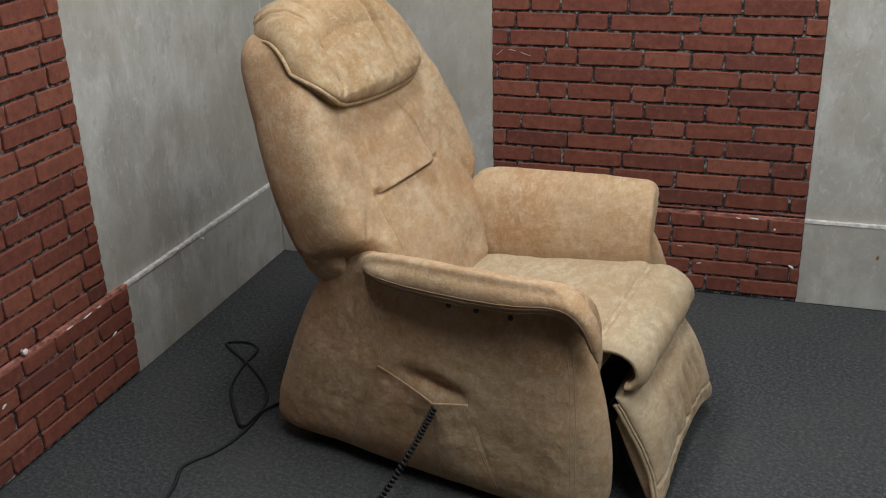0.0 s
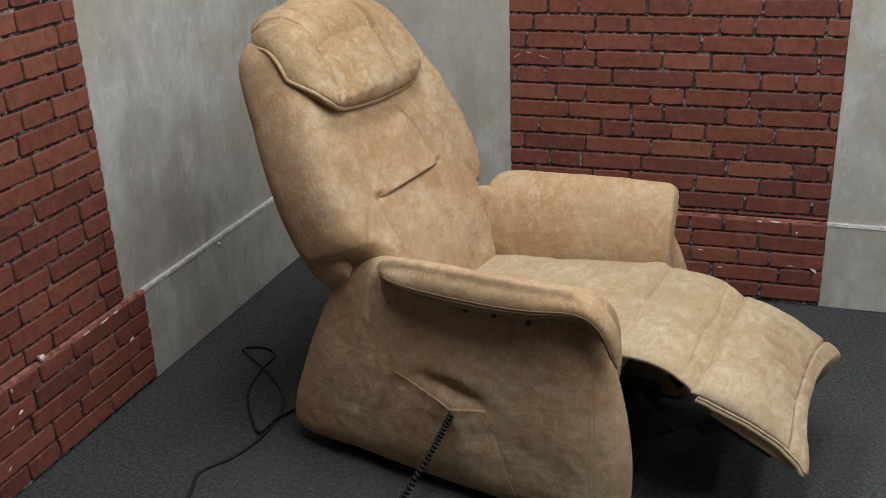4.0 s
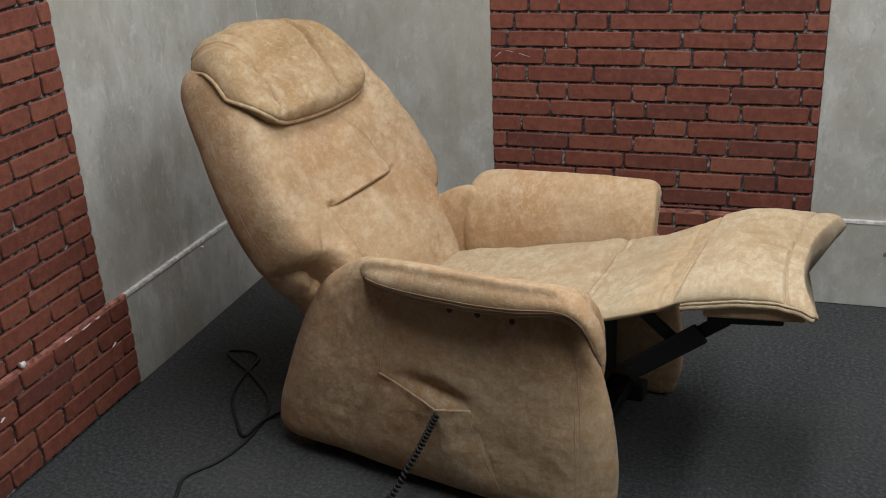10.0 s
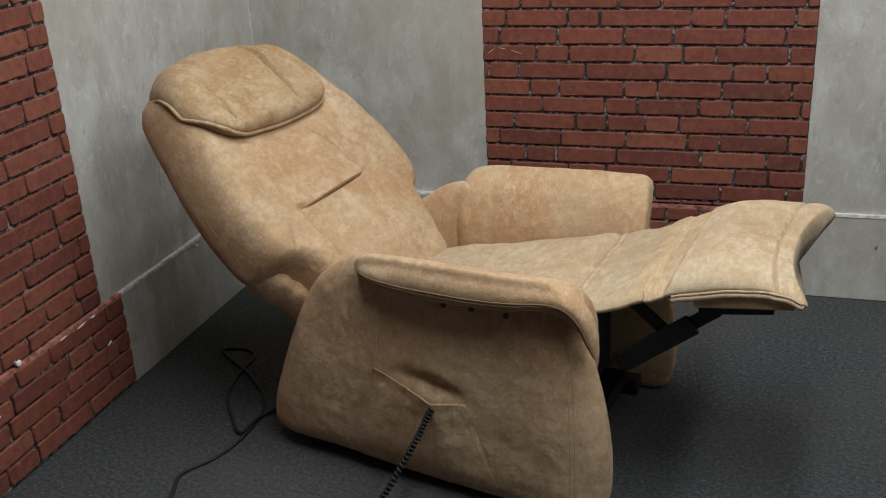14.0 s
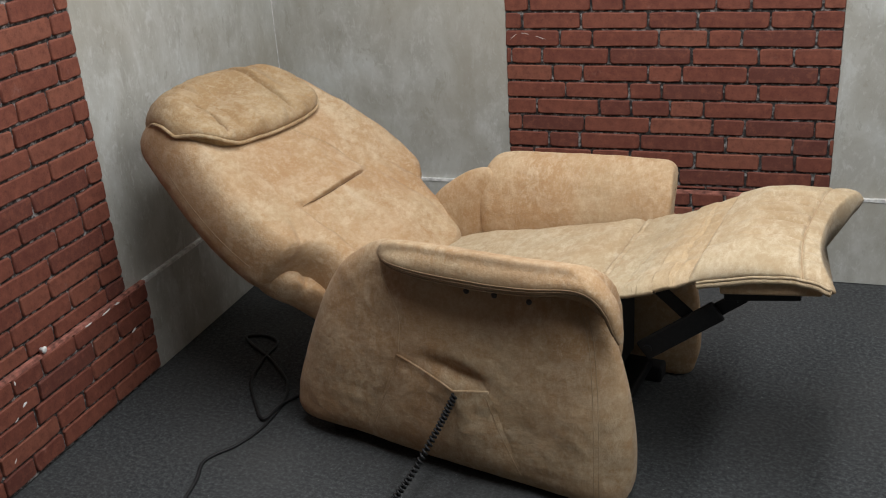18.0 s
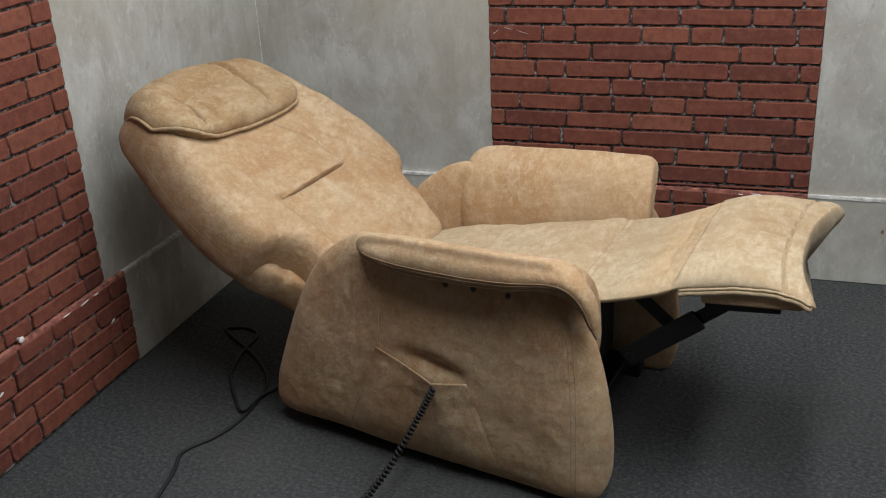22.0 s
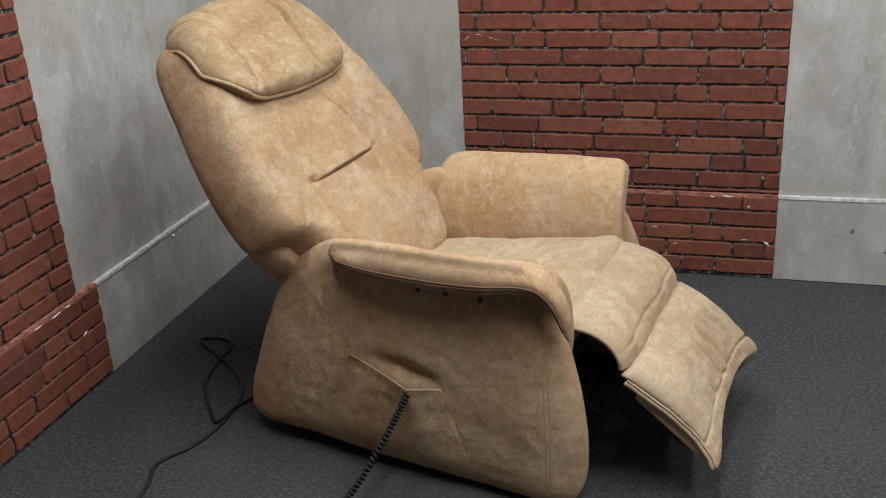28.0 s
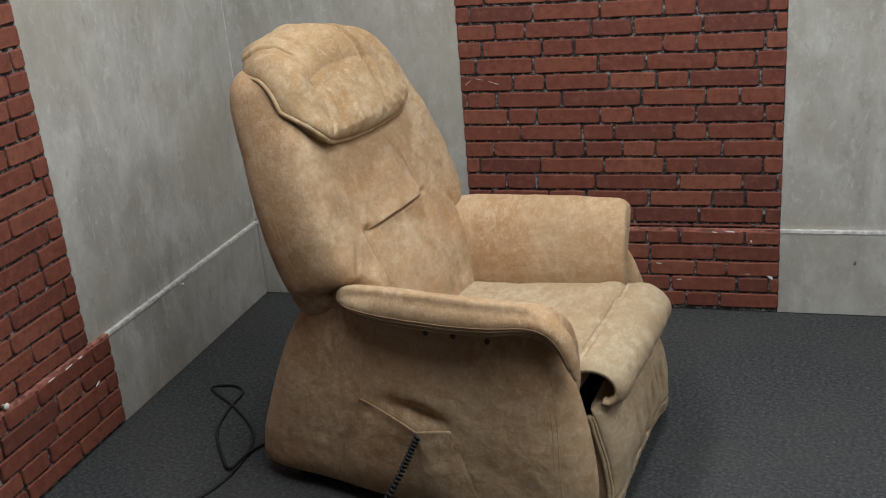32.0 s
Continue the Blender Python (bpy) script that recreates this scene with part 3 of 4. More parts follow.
def apron_top(x, y):
    """Relief of the apron's cloth laid flat: soft wrinkles across it and a rolled hem at both ends."""
    w = 0.006 * n3(x, y, 7.1, 9) + 0.005 * n3(x * 0.8, y, 9.1, 24) + 0.0018 * n3(x * 0.5, y, 2.1, 55)
    w -= 0.0035 * groove(x - 0.012, 0.005) + 0.003 * groove(x - 0.225 - 0.01 * n3(y, 0, 0, 7), 0.007)
    edge = max(0.0, (abs(y) - 0.235) / 0.055)
    return w * (1 - 0.6 * min(1.0, edge)) - 0.017 * min(1.0, edge) ** 3


def apron_strip(k):
    """One narrow strip of the apron, in the place that it has with the whole cloth laid flat: it starts at the seat's seam (x = 0).
    Its top is a sheet of its own over a padded core that reaches a little under the neighbours."""
    step = APRON / STRIPS
    ys = [0.290 * math.copysign(1 - (1 - abs(v)) ** 1.4, v) for v in (2 * i / 90 - 1 for i in range(91))]
    sheet, core = [], []
    xs = [step * (k + f / 3) for f in range(4)]
    turned = ((0.266, -0.012), (0.284, -0.011), (0.2895, -0.006))
    for y, dz in [(-y, dz) for y, dz in turned] + [(y, 0.0) for y in ys] + list(turned[::-1]):
        sheet.append([Vector((x, y, apron_top(x, math.copysign(0.29, y) if dz else y) + dz)) for x in xs])
    for y in ys:
        wide = [step * (k - 0.25), step * k, step * (k + 0.5), step * (k + 1), step * (k + 1.25)]
        core.append([Vector((x, y * 0.93, apron_top(x, y * 0.93) - 0.0006)) for x in wide] + [Vector((x, y * 0.92, apron_top(x, y * 0.93) - 0.020)) for x in wide[::-1]])
    return joined(loft(core), loft(sheet, closed=False, caps=False))


apron = []
for k in range(STRIPS):
    apron.append(part("apron_strip", apron_strip(k), APRON_SUEDE, chair, "creased suede apron between seat and footrest" if k == 0 else ""))


QUILT = (-0.110, -0.005, 0.062, 0.125, 0.180)


def pad_edge(v):
    """Height of the footrest cushion's lower edge along its length: drawn up in the middle, turned down at the end."""
    return float(np.interp(v, [0, 0.18, 0.47, 0.72, 0.90, 0.97, 1], [-0.014, 0.000, 0.020, 0.027, 0.024, 0.012, 0.002]))


def pad_mesh():
    """The footrest cushion: crowned along its length, quilted by seams, with a sewn band and flared corners at its end."""
    rows = []
    n, across, under = 100, 110, 24
    for i in range(n + 1):
        v = i / n
        half = 0.297 + 0.030 * max(0, (v - 0.60) / 0.40) ** 2 - 0.020 * max(0, (v - 0.94) / 0.06) ** 2
        crown = 0.041 * (math.sin(math.pi * (v * 0.94 + 0.03)) if v < 0.5 else 1 - 0.74 * ((v - 0.5) / 0.5) ** 1.7)
        thick = 0.030 * min(1.0, 0.25 + v / 0.06, 0.55 + (1 - v) / 0.04)
        drop = 0.012 - 0.006 * max(0, (v - 0.70) / 0.30) ** 1.5
        row = []
        for k in range(across + 1):
            e = 2 * k / across - 1
            e = math.copysign(1 - (1 - abs(e)) ** 1.25, e)
            y = e * half
            x = v * 0.322 + 0.060 * v**3 * (abs(e) ** 2.5 - 0.86)
            z = pad_edge(v) + (max(thick + crown - drop, pad_edge(v) + 0.008) - pad_edge(v)) * (1 - abs(e) ** 9) ** 0.55
            z -= 0.009 * groove(v - 0.795 - 0.006 * n3(y, 0, 0, 8), 0.014)
            if v < 0.80:
                for c in QUILT:
                    z -= 0.017 * groove(y - c - 0.012 * n3(v, c, 0, 4), 0.010) * min(1.0, max(0.0, (v - 0.28) / 0.12)) * min(1.0, (0.80 - v) / 0.03)
            else:
                z += 0.0016 * math.sin(y * 150 + 3 * n3(y, 0, 3, 9)) * min(1.0, (v - 0.80) / 0.05) * min(1.0, (1 - v) / 0.06) + 0.0015 * n3(x * 0.5, y, 5.5, 38)
            z += (0.007 * n3(x, y, 2.2, 9) + 0.004 * n3(x * 0.7, y, 5.5, 24) + 0.002 * n3(x * 0.4, y, 1.5, 50)) * (1 - abs(e) ** 9) * min(1.0, (1 - v) / 0.1)
            row.append(Vector((x, y, z)))
        for k in range(1, under):
            e = 1 - 2 * k / under
            x = v * 0.322 + 0.060 * v**3 * (abs(e) ** 2.5 - 0.86)
            row.append(Vector((x, e * half, -0.012 * (1 - abs(e) ** 6) ** 0.5 + pad_edge(v) * abs(e) ** 6 - drop * (1 - abs(e) ** 6) - 0.010 * (1 - abs(e) ** 6) ** 0.5 * max(0, (v - 0.75) / 0.25) ** 2)))
        rows.append(row)
    return loft(rows)


bm = pad_mesh()
pad_tree = skin(bm)
pad = part("footrest", bm, SEAT_SUEDE, chair, "quilted suede footrest cushion with a flared end")
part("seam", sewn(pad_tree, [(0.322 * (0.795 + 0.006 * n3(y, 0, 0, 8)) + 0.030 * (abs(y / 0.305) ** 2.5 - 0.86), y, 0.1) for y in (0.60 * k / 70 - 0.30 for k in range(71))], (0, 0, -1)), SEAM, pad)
for c in QUILT:
    part("seam", sewn(pad_tree, [(0.322 * v - 0.05 * v**3, c + 0.012 * n3(v, c, 0, 4), 0.1) for v in (0.36 + 0.42 * k / 30 for k in range(31))], (0, 0, -1)), SHADED_SEAM, pad)
for drop, r, wave in ((0.003, 0.0040, 0.002), (0.0125, 0.0072, 0.003)):
    line = [(0.322 * v + 0.060 * v**3 * 0.14, -(0.2960 - 0.25 * (r - 0.004) + 0.030 * max(0, (v - 0.60) / 0.40) ** 2 - 0.020 * max(0, (v - 0.94) / 0.06) ** 2 + 0.0015 * n3(v, 0, 0, 17)), pad_edge(min(v, 0.9)) - drop - 0.012 * max(0, v - 0.9) / 0.1 + wave * n3(v, 0, 3, 11)) for v in (0.06 + 0.91 * k / 70 for k in range(71))]
    part("piping", tube(line, r, 10), SEAT_SUEDE, pad, "rolled edge of the footrest cushion")


def pad_base():
    """The upholstered board under the footrest: a flat box with soft edges that flares a little towards its end."""
    bm = box(0.070, -0.284, -0.048, 0.306, 0.284, -0.014, 0.007, 3)
    for k in range(1, 12):
        bmesh.ops.bisect_plane(bm, geom=[*bm.verts, *bm.edges, *bm.faces], plane_co=(0, -0.284 + 0.568 * k / 12, 0), plane_no=(0, 1, 0))
    for v in bm.verts:
        f = max(0.0, (v.co.x - 0.2) / 0.11)
        v.co.x += 0.060 * (v.co.x / 0.322) ** 3 * (min(1.0, abs(v.co.y) / 0.29) ** 2.5 - 1.0)
        v.co.y *= 1 + 0.05 * f * f
        v.co.z += 0.006 + 0.11 * (v.co.x - 0.070) + 0.002 * n3(v.co.x, v.co.y, v.co.z, 9)
    return bm


part("footrest_board", pad_base(), SUEDE, pad)
for s in (-1, 1):
    bar = box(0.075, s * 0.250 - 0.012, -0.068, 0.25, s * 0.250 + 0.012, -0.044, 0.003)
    bmesh.ops.rotate(bar, verts=bar.verts, cent=(0.075, 0, -0.044), matrix=Matrix.Rotation(-math.atan(0.11), 3, "Y"))
    part("bracket", bar, STEEL, pad, "flat black steel bracket", False)
LINKS = []
for s in (-1, 1):
    y = s * 0.235
    link_a = part("leg_link", joined(box(-0.02, y - 0.020, -0.029, 0.215, y - 0.006, 0.026, 0.005), box(0.10, y - 0.006, -0.020, 0.285, y + 0.004, 0.016, 0.004), tube([(0.0, y - 0.026, 0), (0.0, y + 0.010, 0)], 0.011, 12), tube([(0.262, y - 0.014, 0), (0.262, y + 0.010, 0)], 0.008, 12)),
                  STEEL, chair, "flat black steel link of the leg mechanism", False)
    link_b = part("leg_link", joined(box(-0.01, y + 0.006, -0.017, 0.155, y + 0.016, 0.017, 0.004), tube([(0.142, y, 0), (0.142, y + 0.020, 0)], 0.009, 12)), STEEL, chair, "flat black steel link of the leg mechanism", False)
    LINKS.append((link_a, link_b))


BACK_RIGHT = [(0.17, -0.41), (0.265, -0.388), (0.318, -0.33), (0.338, -0.25), (0.343, -0.185), (0.364, -0.146), (0.412, -0.115), (0.450, -0.065), (0.466, 0.01), (0.458, 0.10), (0.425, 0.22), (0.385, 0.32), (0.352, 0.41), (0.306, 0.475)]
BACK_LEFT = [(0.17, -0.41), (0.250, -0.385), (0.288, -0.33), (0.294, -0.25), (0.292, -0.19), (0.304, -0.145), (0.338, -0.110), (0.382, -0.096), (0.416, -0.068), (0.428, 0.0), (0.428, 0.10), (0.410, 0.22), (0.384, 0.32), (0.350, 0.42), (0.318, 0.485), (0.26, 0.525)]
BACK_EDGE = [(0.0, -0.415), *BACK_RIGHT, (0.15, 0.525), (0.0, 0.53), (-0.15, 0.535), *[(-a, q) for a, q in reversed(BACK_LEFT)]]


def both(edge):
    return edge + [(-a, b) for a, b in edge[-2:0:-1]]


def back_half(a, b):
    e = BACK_RIGHT if a > 0 else BACK_LEFT
    return float(np.interp(b, [q[1] for q in e], [q[0] for q in e]))


def back_front(a, b):
    """How far the front of the backrest stands out at (a, b): wings, lumbar swell, stitched crease and slack folds."""
    u = abs(a) / back_half(a, b)
    x = 0.010 * groove(u - 0.86, 0.22)
    x += 0.030 * groove(b + 0.20, 0.14) * max(0.0, math.cos(min(1.0, abs(a) / 0.30) * math.pi / 2)) ** 0.7
    # the swell that hangs over the crease
    along = max(0.0, 1 - abs((a + 0.020) / 0.175) ** 4)
    if b > 0:
        x += 0.010 * math.exp(-b / 0.070) * along * min(1.0, (b / 0.006) ** 0.5)
    x -= 0.010 * groove(b + 0.003, 0.0035) * along
    # dimples at the ends of the crease
    for c in (-0.195, 0.160):
        x -= 0.010 * groove(math.hypot(a - c, (b - 0.004) * 1.5), 0.016)
    # sewn lines of the middle panel
    x -= 0.005 * groove(a + 0.212 - 0.05 * max(0.0, -b), 0.009) * (1 if b < 0.0 else max(0.0, 1 - b / 0.10))
    x -= 0.004 * groove(a - 0.150 + 0.9 * max(0.0, b - 0.03) ** 1.3, 0.010) * min(1.0, max(0.0, b / 0.02)) * max(0.0, 1 - b / 0.28)
    x -= 0.005 * groove(a - 0.205 + 0.18 * b, 0.010) * min(1.0, max(0.0, -b / 0.05))
    # drag folds by the ends of the crease and over the lower corners
    x += 0.007 * groove(a + 0.200 - 0.35 * (b - 0.03), 0.014) * groove(b - 0.03, 0.025)
    for c, turn, w in ((-0.33, 0.55, 0.016), (-0.375, 0.35, 0.012), (0.33, -0.45, 0.015)):
        x -= 0.010 * groove(a - c - turn * (b + 0.09), w) * groove(b + 0.10, 0.07)
    x += 0.008 * n3(a, b, 3.3, 5) + 0.007 * n3(a, b, 7.7, 12) + 0.003 * n3(a, b * 0.6, 1.7, 30)
    return x


def back_mesh():
    def put(a, b, h):
        # the top of the back leans away
        return Vector((h - 0.135 - 0.10 * max(0.0, b - 0.31) + (back_front(a, b) * min(1.0, h / 0.09) if h > 0 else 0.0), a, b))

    return pillow(BACK_EDGE, put, lambda a, b: 0.132, 0.06, power=22, round_=0.5, count=420, centre=(0.0, -0.002), fine=100)


def shell_mesh():
    """The upholstered rear of the back, reaching down behind the seat."""
    edge = [(0.0, -0.58), (0.15, -0.57), (0.205, -0.52), (0.238, -0.42), (0.262, -0.29), (0.292, -0.21), (0.330, -0.15), (0.362, -0.085), (0.392, 0.0), (0.390, 0.12), (0.366, 0.28), (0.335, 0.39), (0.285, 0.455), (0.15, 0.485), (0.0, 0.49)]

    def put(a, b, h):
        lean = 0.05 * max(0.0, -b - 0.35)
        return Vector((h - 0.165 + lean + 0.004 * n3(a, b, 2.9, 7), a, b))

    return pillow(both(edge), put, 0.05, lambda a, b: 0.062 + 0.095 * min(1.0, max(0.0, (0.06 - b) / 0.26)), power=4, round_=0.5, count=120, centre=(0.0, -0.02))


bm = back_mesh()
back_tree = skin(bm)
back = part("backrest", bm, SUEDE, chair, "tall padded suede backrest with a stitched crease")
part("crease", sewn(back_tree, [(0.1, -0.195 + 0.325 * k / 60, -0.003 + 0.008 * (1 - k / 60) ** 6) for k in range(61)], (-1, 0, 0), 0.0, 0.0010), THREAD, back, "dark stitched crease across the back")
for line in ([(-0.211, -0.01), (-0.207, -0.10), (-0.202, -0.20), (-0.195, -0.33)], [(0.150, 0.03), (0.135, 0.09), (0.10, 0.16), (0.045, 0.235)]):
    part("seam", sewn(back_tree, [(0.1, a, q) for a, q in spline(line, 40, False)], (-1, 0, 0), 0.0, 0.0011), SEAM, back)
part("seam", sewn(back_tree, [(-0.118, 0, q) for q in (0.47 - 0.50 * k / 60 for k in range(61))], (0, 1, 0), -0.0004, 0.0013), SHADED_SEAM, back)
part("back_shell", shell_mesh(), SUEDE, back, "upholstered rear shell of the back")


def gusset_mesh():
    """The slack suede gusset set into the lower corner of the back, under an arched seam."""
    out = [(-0.20, -0.05), (-0.32, -0.02), (-0.375, -0.020), (-0.392, -0.070), (-0.368, -0.130), (-0.330, -0.185), (-0.304, -0.245), (-0.285, -0.31), (-0.24, -0.34), (-0.21, -0.2)]

    def put(a, b, h):
        x = h - 0.150
        if h > 0:
            # a drawn-in fold runs down the middle
            x += min(1.0, h / 0.03) * (0.006 * n3(a, b, 6.1, 14) + 0.003 * n3(a, b, 2.1, 34) - 0.014 * groove(a + 0.318 - 0.5 * (b + 0.16), 0.016) * groove(b + 0.175, 0.055))
        return Vector((x, a, b))

    return pillow(out, put, 0.045, 0.06, power=5, round_=0.5, count=160, centre=(-0.31, -0.15), fine=30)


part("gusset", gusset_mesh(), SUEDE, back, "slack suede gusset in the lower corner of the back")

HEAD = [(0.0, 0.253), (0.08, 0.254), (0.15, 0.258), (0.218, 0.274), (0.262, 0.320), (0.292, 0.41), (0.306, 0.52), (0.302, 0.61), (0.26, 0.70), (0.1, 0.72), (0.0, 0.72),
        (-0.1, 0.72), (-0.26, 0.70), (-0.306, 0.61), (-0.326, 0.53), (-0.340, 0.455), (-0.340, 0.385), (-0.320, 0.325), (-0.275, 0.284), (-0.19, 0.266), (-0.10, 0.257)]
CHANNELS = [([0.27, 0.29, 0.33, 0.40, 0.47, 0.54, 0.60], [-0.272, -0.252, -0.228, -0.205, -0.202, -0.215, -0.24], 0.028, 0.0080), ([0.25, 0.275, 0.33, 0.41, 0.50, 0.6], [-0.22, -0.20, -0.17, -0.15, -0.14, -0.14], 0.007, 0.008),
            ([0.25, 0.33, 0.41, 0.5, 0.6], [-0.13, -0.10, -0.09, -0.085, -0.08], 0.004, 0.008), ([0.25, 0.30, 0.325, 0.385, 0.45, 0.55], [0.09, 0.075, 0.077, 0.095, 0.107, 0.12], 0.018, 0.0075)]


def back_skin(a, b):
    """How far the front of the backrest stands out under a point of the head pillow."""
    e = back_half(a, b) - 0.014
    hit = back_tree.ray_cast(Vector((0.5, max(-e, min(e, a)), b)), Vector((-1, 0, 0)))[0]
    return hit.x if hit is not None else -0.05


def hood(a, b, x):
    """The place of a point of the head pillow: it leans and then bends back over the top of the backrest."""
    start, r = 0.464 - 0.75 * (a + 0.03) ** 2, 0.098
    base = back_skin(a, min(b, start, 0.46)) + 0.014 + 0.026 * min(1.0, max(0.0, (-a - 0.20) / 0.13)) - 0.26 * max(0.0, min(b, start) - 0.29)
    if b < start:
        return Vector((base + x, a, b))
    f = min((b - start) / r, 2.0)
    p = Vector((base - r + (r + x) * math.cos(f), a * (1 - 0.05 * f), start + (r + x) * math.sin(f)))
    return p + Vector((-0.2, 0, -0.9)) * max(0.0, b - start - 2.0 * r)


def head_mesh():
    """The head pillow: a padded hood with stitched, puckered channels, bent over the top of the back."""

    def put(a, b, h):
        x = h
        if h > 0:
            full = min(1.0, h / 0.04)
            for bs, line, depth, w in CHANNELS:
                d = a - float(np.interp(b, bs, line))
                x -= full * depth * groove(d, w) * min(1.0, max(0.0, (b - 0.272) / 0.05))
                # short puckers that run out from the stitching
                x += full * 0.2 * depth * n3(a * 0.3, b, line[0] + (1 if d > 0 else 2), 40) * groove(abs(d) - 0.014, 0.013)
            x += full * (0.008 * n3(a * 2.2, b * 0.7, 1.1, 9) + 0.005 * n3(a * 1.6, b, 6.6, 17) + 0.002 * n3(a, b, 3.6, 45))
            # gathers along the lower edge
            rim = max(0.0, 0.33 + 0.35 * max(0.0, abs(a + 0.03) - 0.2) - b) / 0.06
            x += full * 0.0045 * min(1.0, rim) * math.sin(a * 120 + 5 * n3(a, b, 0.4, 8))
        return hood(a, b, x)

    return pillow(HEAD, put, 0.041, 0.12, power=6, round_=0.5, count=420, centre=(-0.02, 0.45), fine=90)


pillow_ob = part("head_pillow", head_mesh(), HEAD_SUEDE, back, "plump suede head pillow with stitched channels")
rim_pts = [(a, q) for a, q in spline(HEAD, 240) if q < 0.60]
cut = max(range(len(rim_pts)), key=lambda i: abs(rim_pts[i][0] - rim_pts[i - 1][0]) + abs(rim_pts[i][1] - rim_pts[i - 1][1]))
rim_pts = rim_pts[cut:] + rim_pts[:cut]
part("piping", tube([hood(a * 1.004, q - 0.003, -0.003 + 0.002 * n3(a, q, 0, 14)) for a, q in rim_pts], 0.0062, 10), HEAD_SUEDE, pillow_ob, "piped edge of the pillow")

# ---- cables ----
COIL = [(0.030, -0.448, 0.290), (0.000, -0.515, 0.205), (-0.045, -0.60, 0.105), (-0.088, -0.70, 0.040), (-0.125, -0.82, 0.014)]


def coil_mesh():
    p = spline(COIL, 900, False)
    turns, r = 44, 0.0072
    pts = []
    for i, q in enumerate(p):
        d = Vector(p[min(i + 1, len(p) - 1)] - p[max(i - 1, 0)]).normalized()
        a = d.cross(Vector((0, 0, 1))).normalized()
        b = a.cross(d)
        w = 2 * math.pi * turns * i / len(p)
        pts.append(Vector(q) + r * (a * math.cos(w) + b * math.sin(w)))
    return tube(pts, 0.0034, 7)


coil = tagged(part("coiled_cable", coil_mesh(), RUBBER, None, "black coiled handset cable hanging from the side pocket"), category="cable")
coil.matrix_basis = chair.matrix_basis.copy()

CORD = [
    (0.510, -1.835, 0.005),
    (0.488, -1.697, 0.005),
    (0.461, -1.599, 0.005),
    (0.516, -1.504, 0.005),
    (0.545, -1.397, 0.005),
    (0.541, -1.254, 0.005),
    (0.496, -1.138, 0.005),
    (0.377, -1.016, 0.005),
    (0.237, -0.912, 0.005),
    (0.206, -0.870, 0.005),
    (0.282, -0.854, 0.005),
    (0.339, -0.899, 0.005),
    (0.344, -1.015, 0.005),
    (0.378, -1.164, 0.005),
    (0.479, -1.313, 0.005),
    (0.535, -1.367, 0.013),
    (0.551, -1.276, 0.013),
    (0.587, -1.184, 0.005),
    (0.636, -1.115, 0.005),
]
cord = spline([(x, y, z) for x, y, z in CORD], 220, False)
tagged(part("power_cord", tube(cord, 0.0056, 8), RUBBER, None, "thin black power cord looped on the carpet"), category="cable")

# ---- bricks ----
COURSE, LOW_COURSE, JOINT = 0.0651, 0.0645, 0.0069
BRICK_MESHES = {}


def brick_mesh(w, h, variant):
    """One worn brick face: uneven rounded rim, raised middle; it lies in the plane of x and z and faces -y."""
    key = (round(w, 3), round(h, 3), variant)
    if key in BRICK_MESHES:
        return BRICK_MESHES[key]
    rng = random.Random(hash(key) % 10007)
    c = min(0.007, h * 0.3, w * 0.3)
    base = []
    for sx, sz in ((-1, -1), (1, -1), (1, 1), (-1, 1)):
        x, z = sx * w / 2, sz * h / 2
        corner = [(x, z - sz * c), (x - sx * c * 0.3, z - sz * c * 0.3), (x - sx * c, z)]
        base += corner if sx * sz > 0 else corner[::-1]
        if sz < 0 and sx < 0 or sz > 0 and sx > 0:
            base += [(-sx * w * (-0.2), z), (-sx * w * 0.15, z)]
    verts, faces = [], []
    wob = [rng.uniform(-0.0022, 0.0022) for _ in base]
    for depth, inset in ((0.004, -0.001), (-0.003, 0.0012), (-0.0060, 0.0044)):
        for (x, z), q in zip(base, wob):
            verts.append((x - math.copysign(min(inset, abs(x)), x) + q, depth + (rng.uniform(-0.0006, 0.0006) if depth < 0 else 0), z - math.copysign(min(inset, abs(z)), z) + q * 0.7))
    n = len(base)
    for ring in (0, 1):
        for i in range(n):
            j = (i + 1) % n
            faces.append((ring * n + i, ring * n + j, ring * n + n + j, ring * n + n + i))
    faces.append(tuple(range(2 * n, 3 * n)))
    me = bpy.data.meshes.new("brick")
    me.from_pydata(verts, [], faces)
    me.materials.append(BRICK)
    for f in me.polygons[: 2 * n]:
        f.use_smooth = True
    BRICK_MESHES[key] = me
    return me


def lay(parent, joints, z0, z1, where, offset):
    """One course of bricks between joints. where: 'n' for the north wall, 'w' for the west wall (joints run along -y)."""
    for k, (a, b) in enumerate(zip(joints, joints[1:])):
        w, h = round((b - a - JOINT) * 250) / 250, round(z1 - z0 - JOINT, 3)
        if w < 0.008 or h < 0.008:
            continue
        ob = new("brick", brick_mesh(w, h, k % 3))
        ob.parent = parent
        m, z = (a + b) / 2, (z0 + z1) / 2
        ob.matrix_basis = pose(m, -offset, z) if where == "n" else pose(offset, m, z, 0, 0, 90)


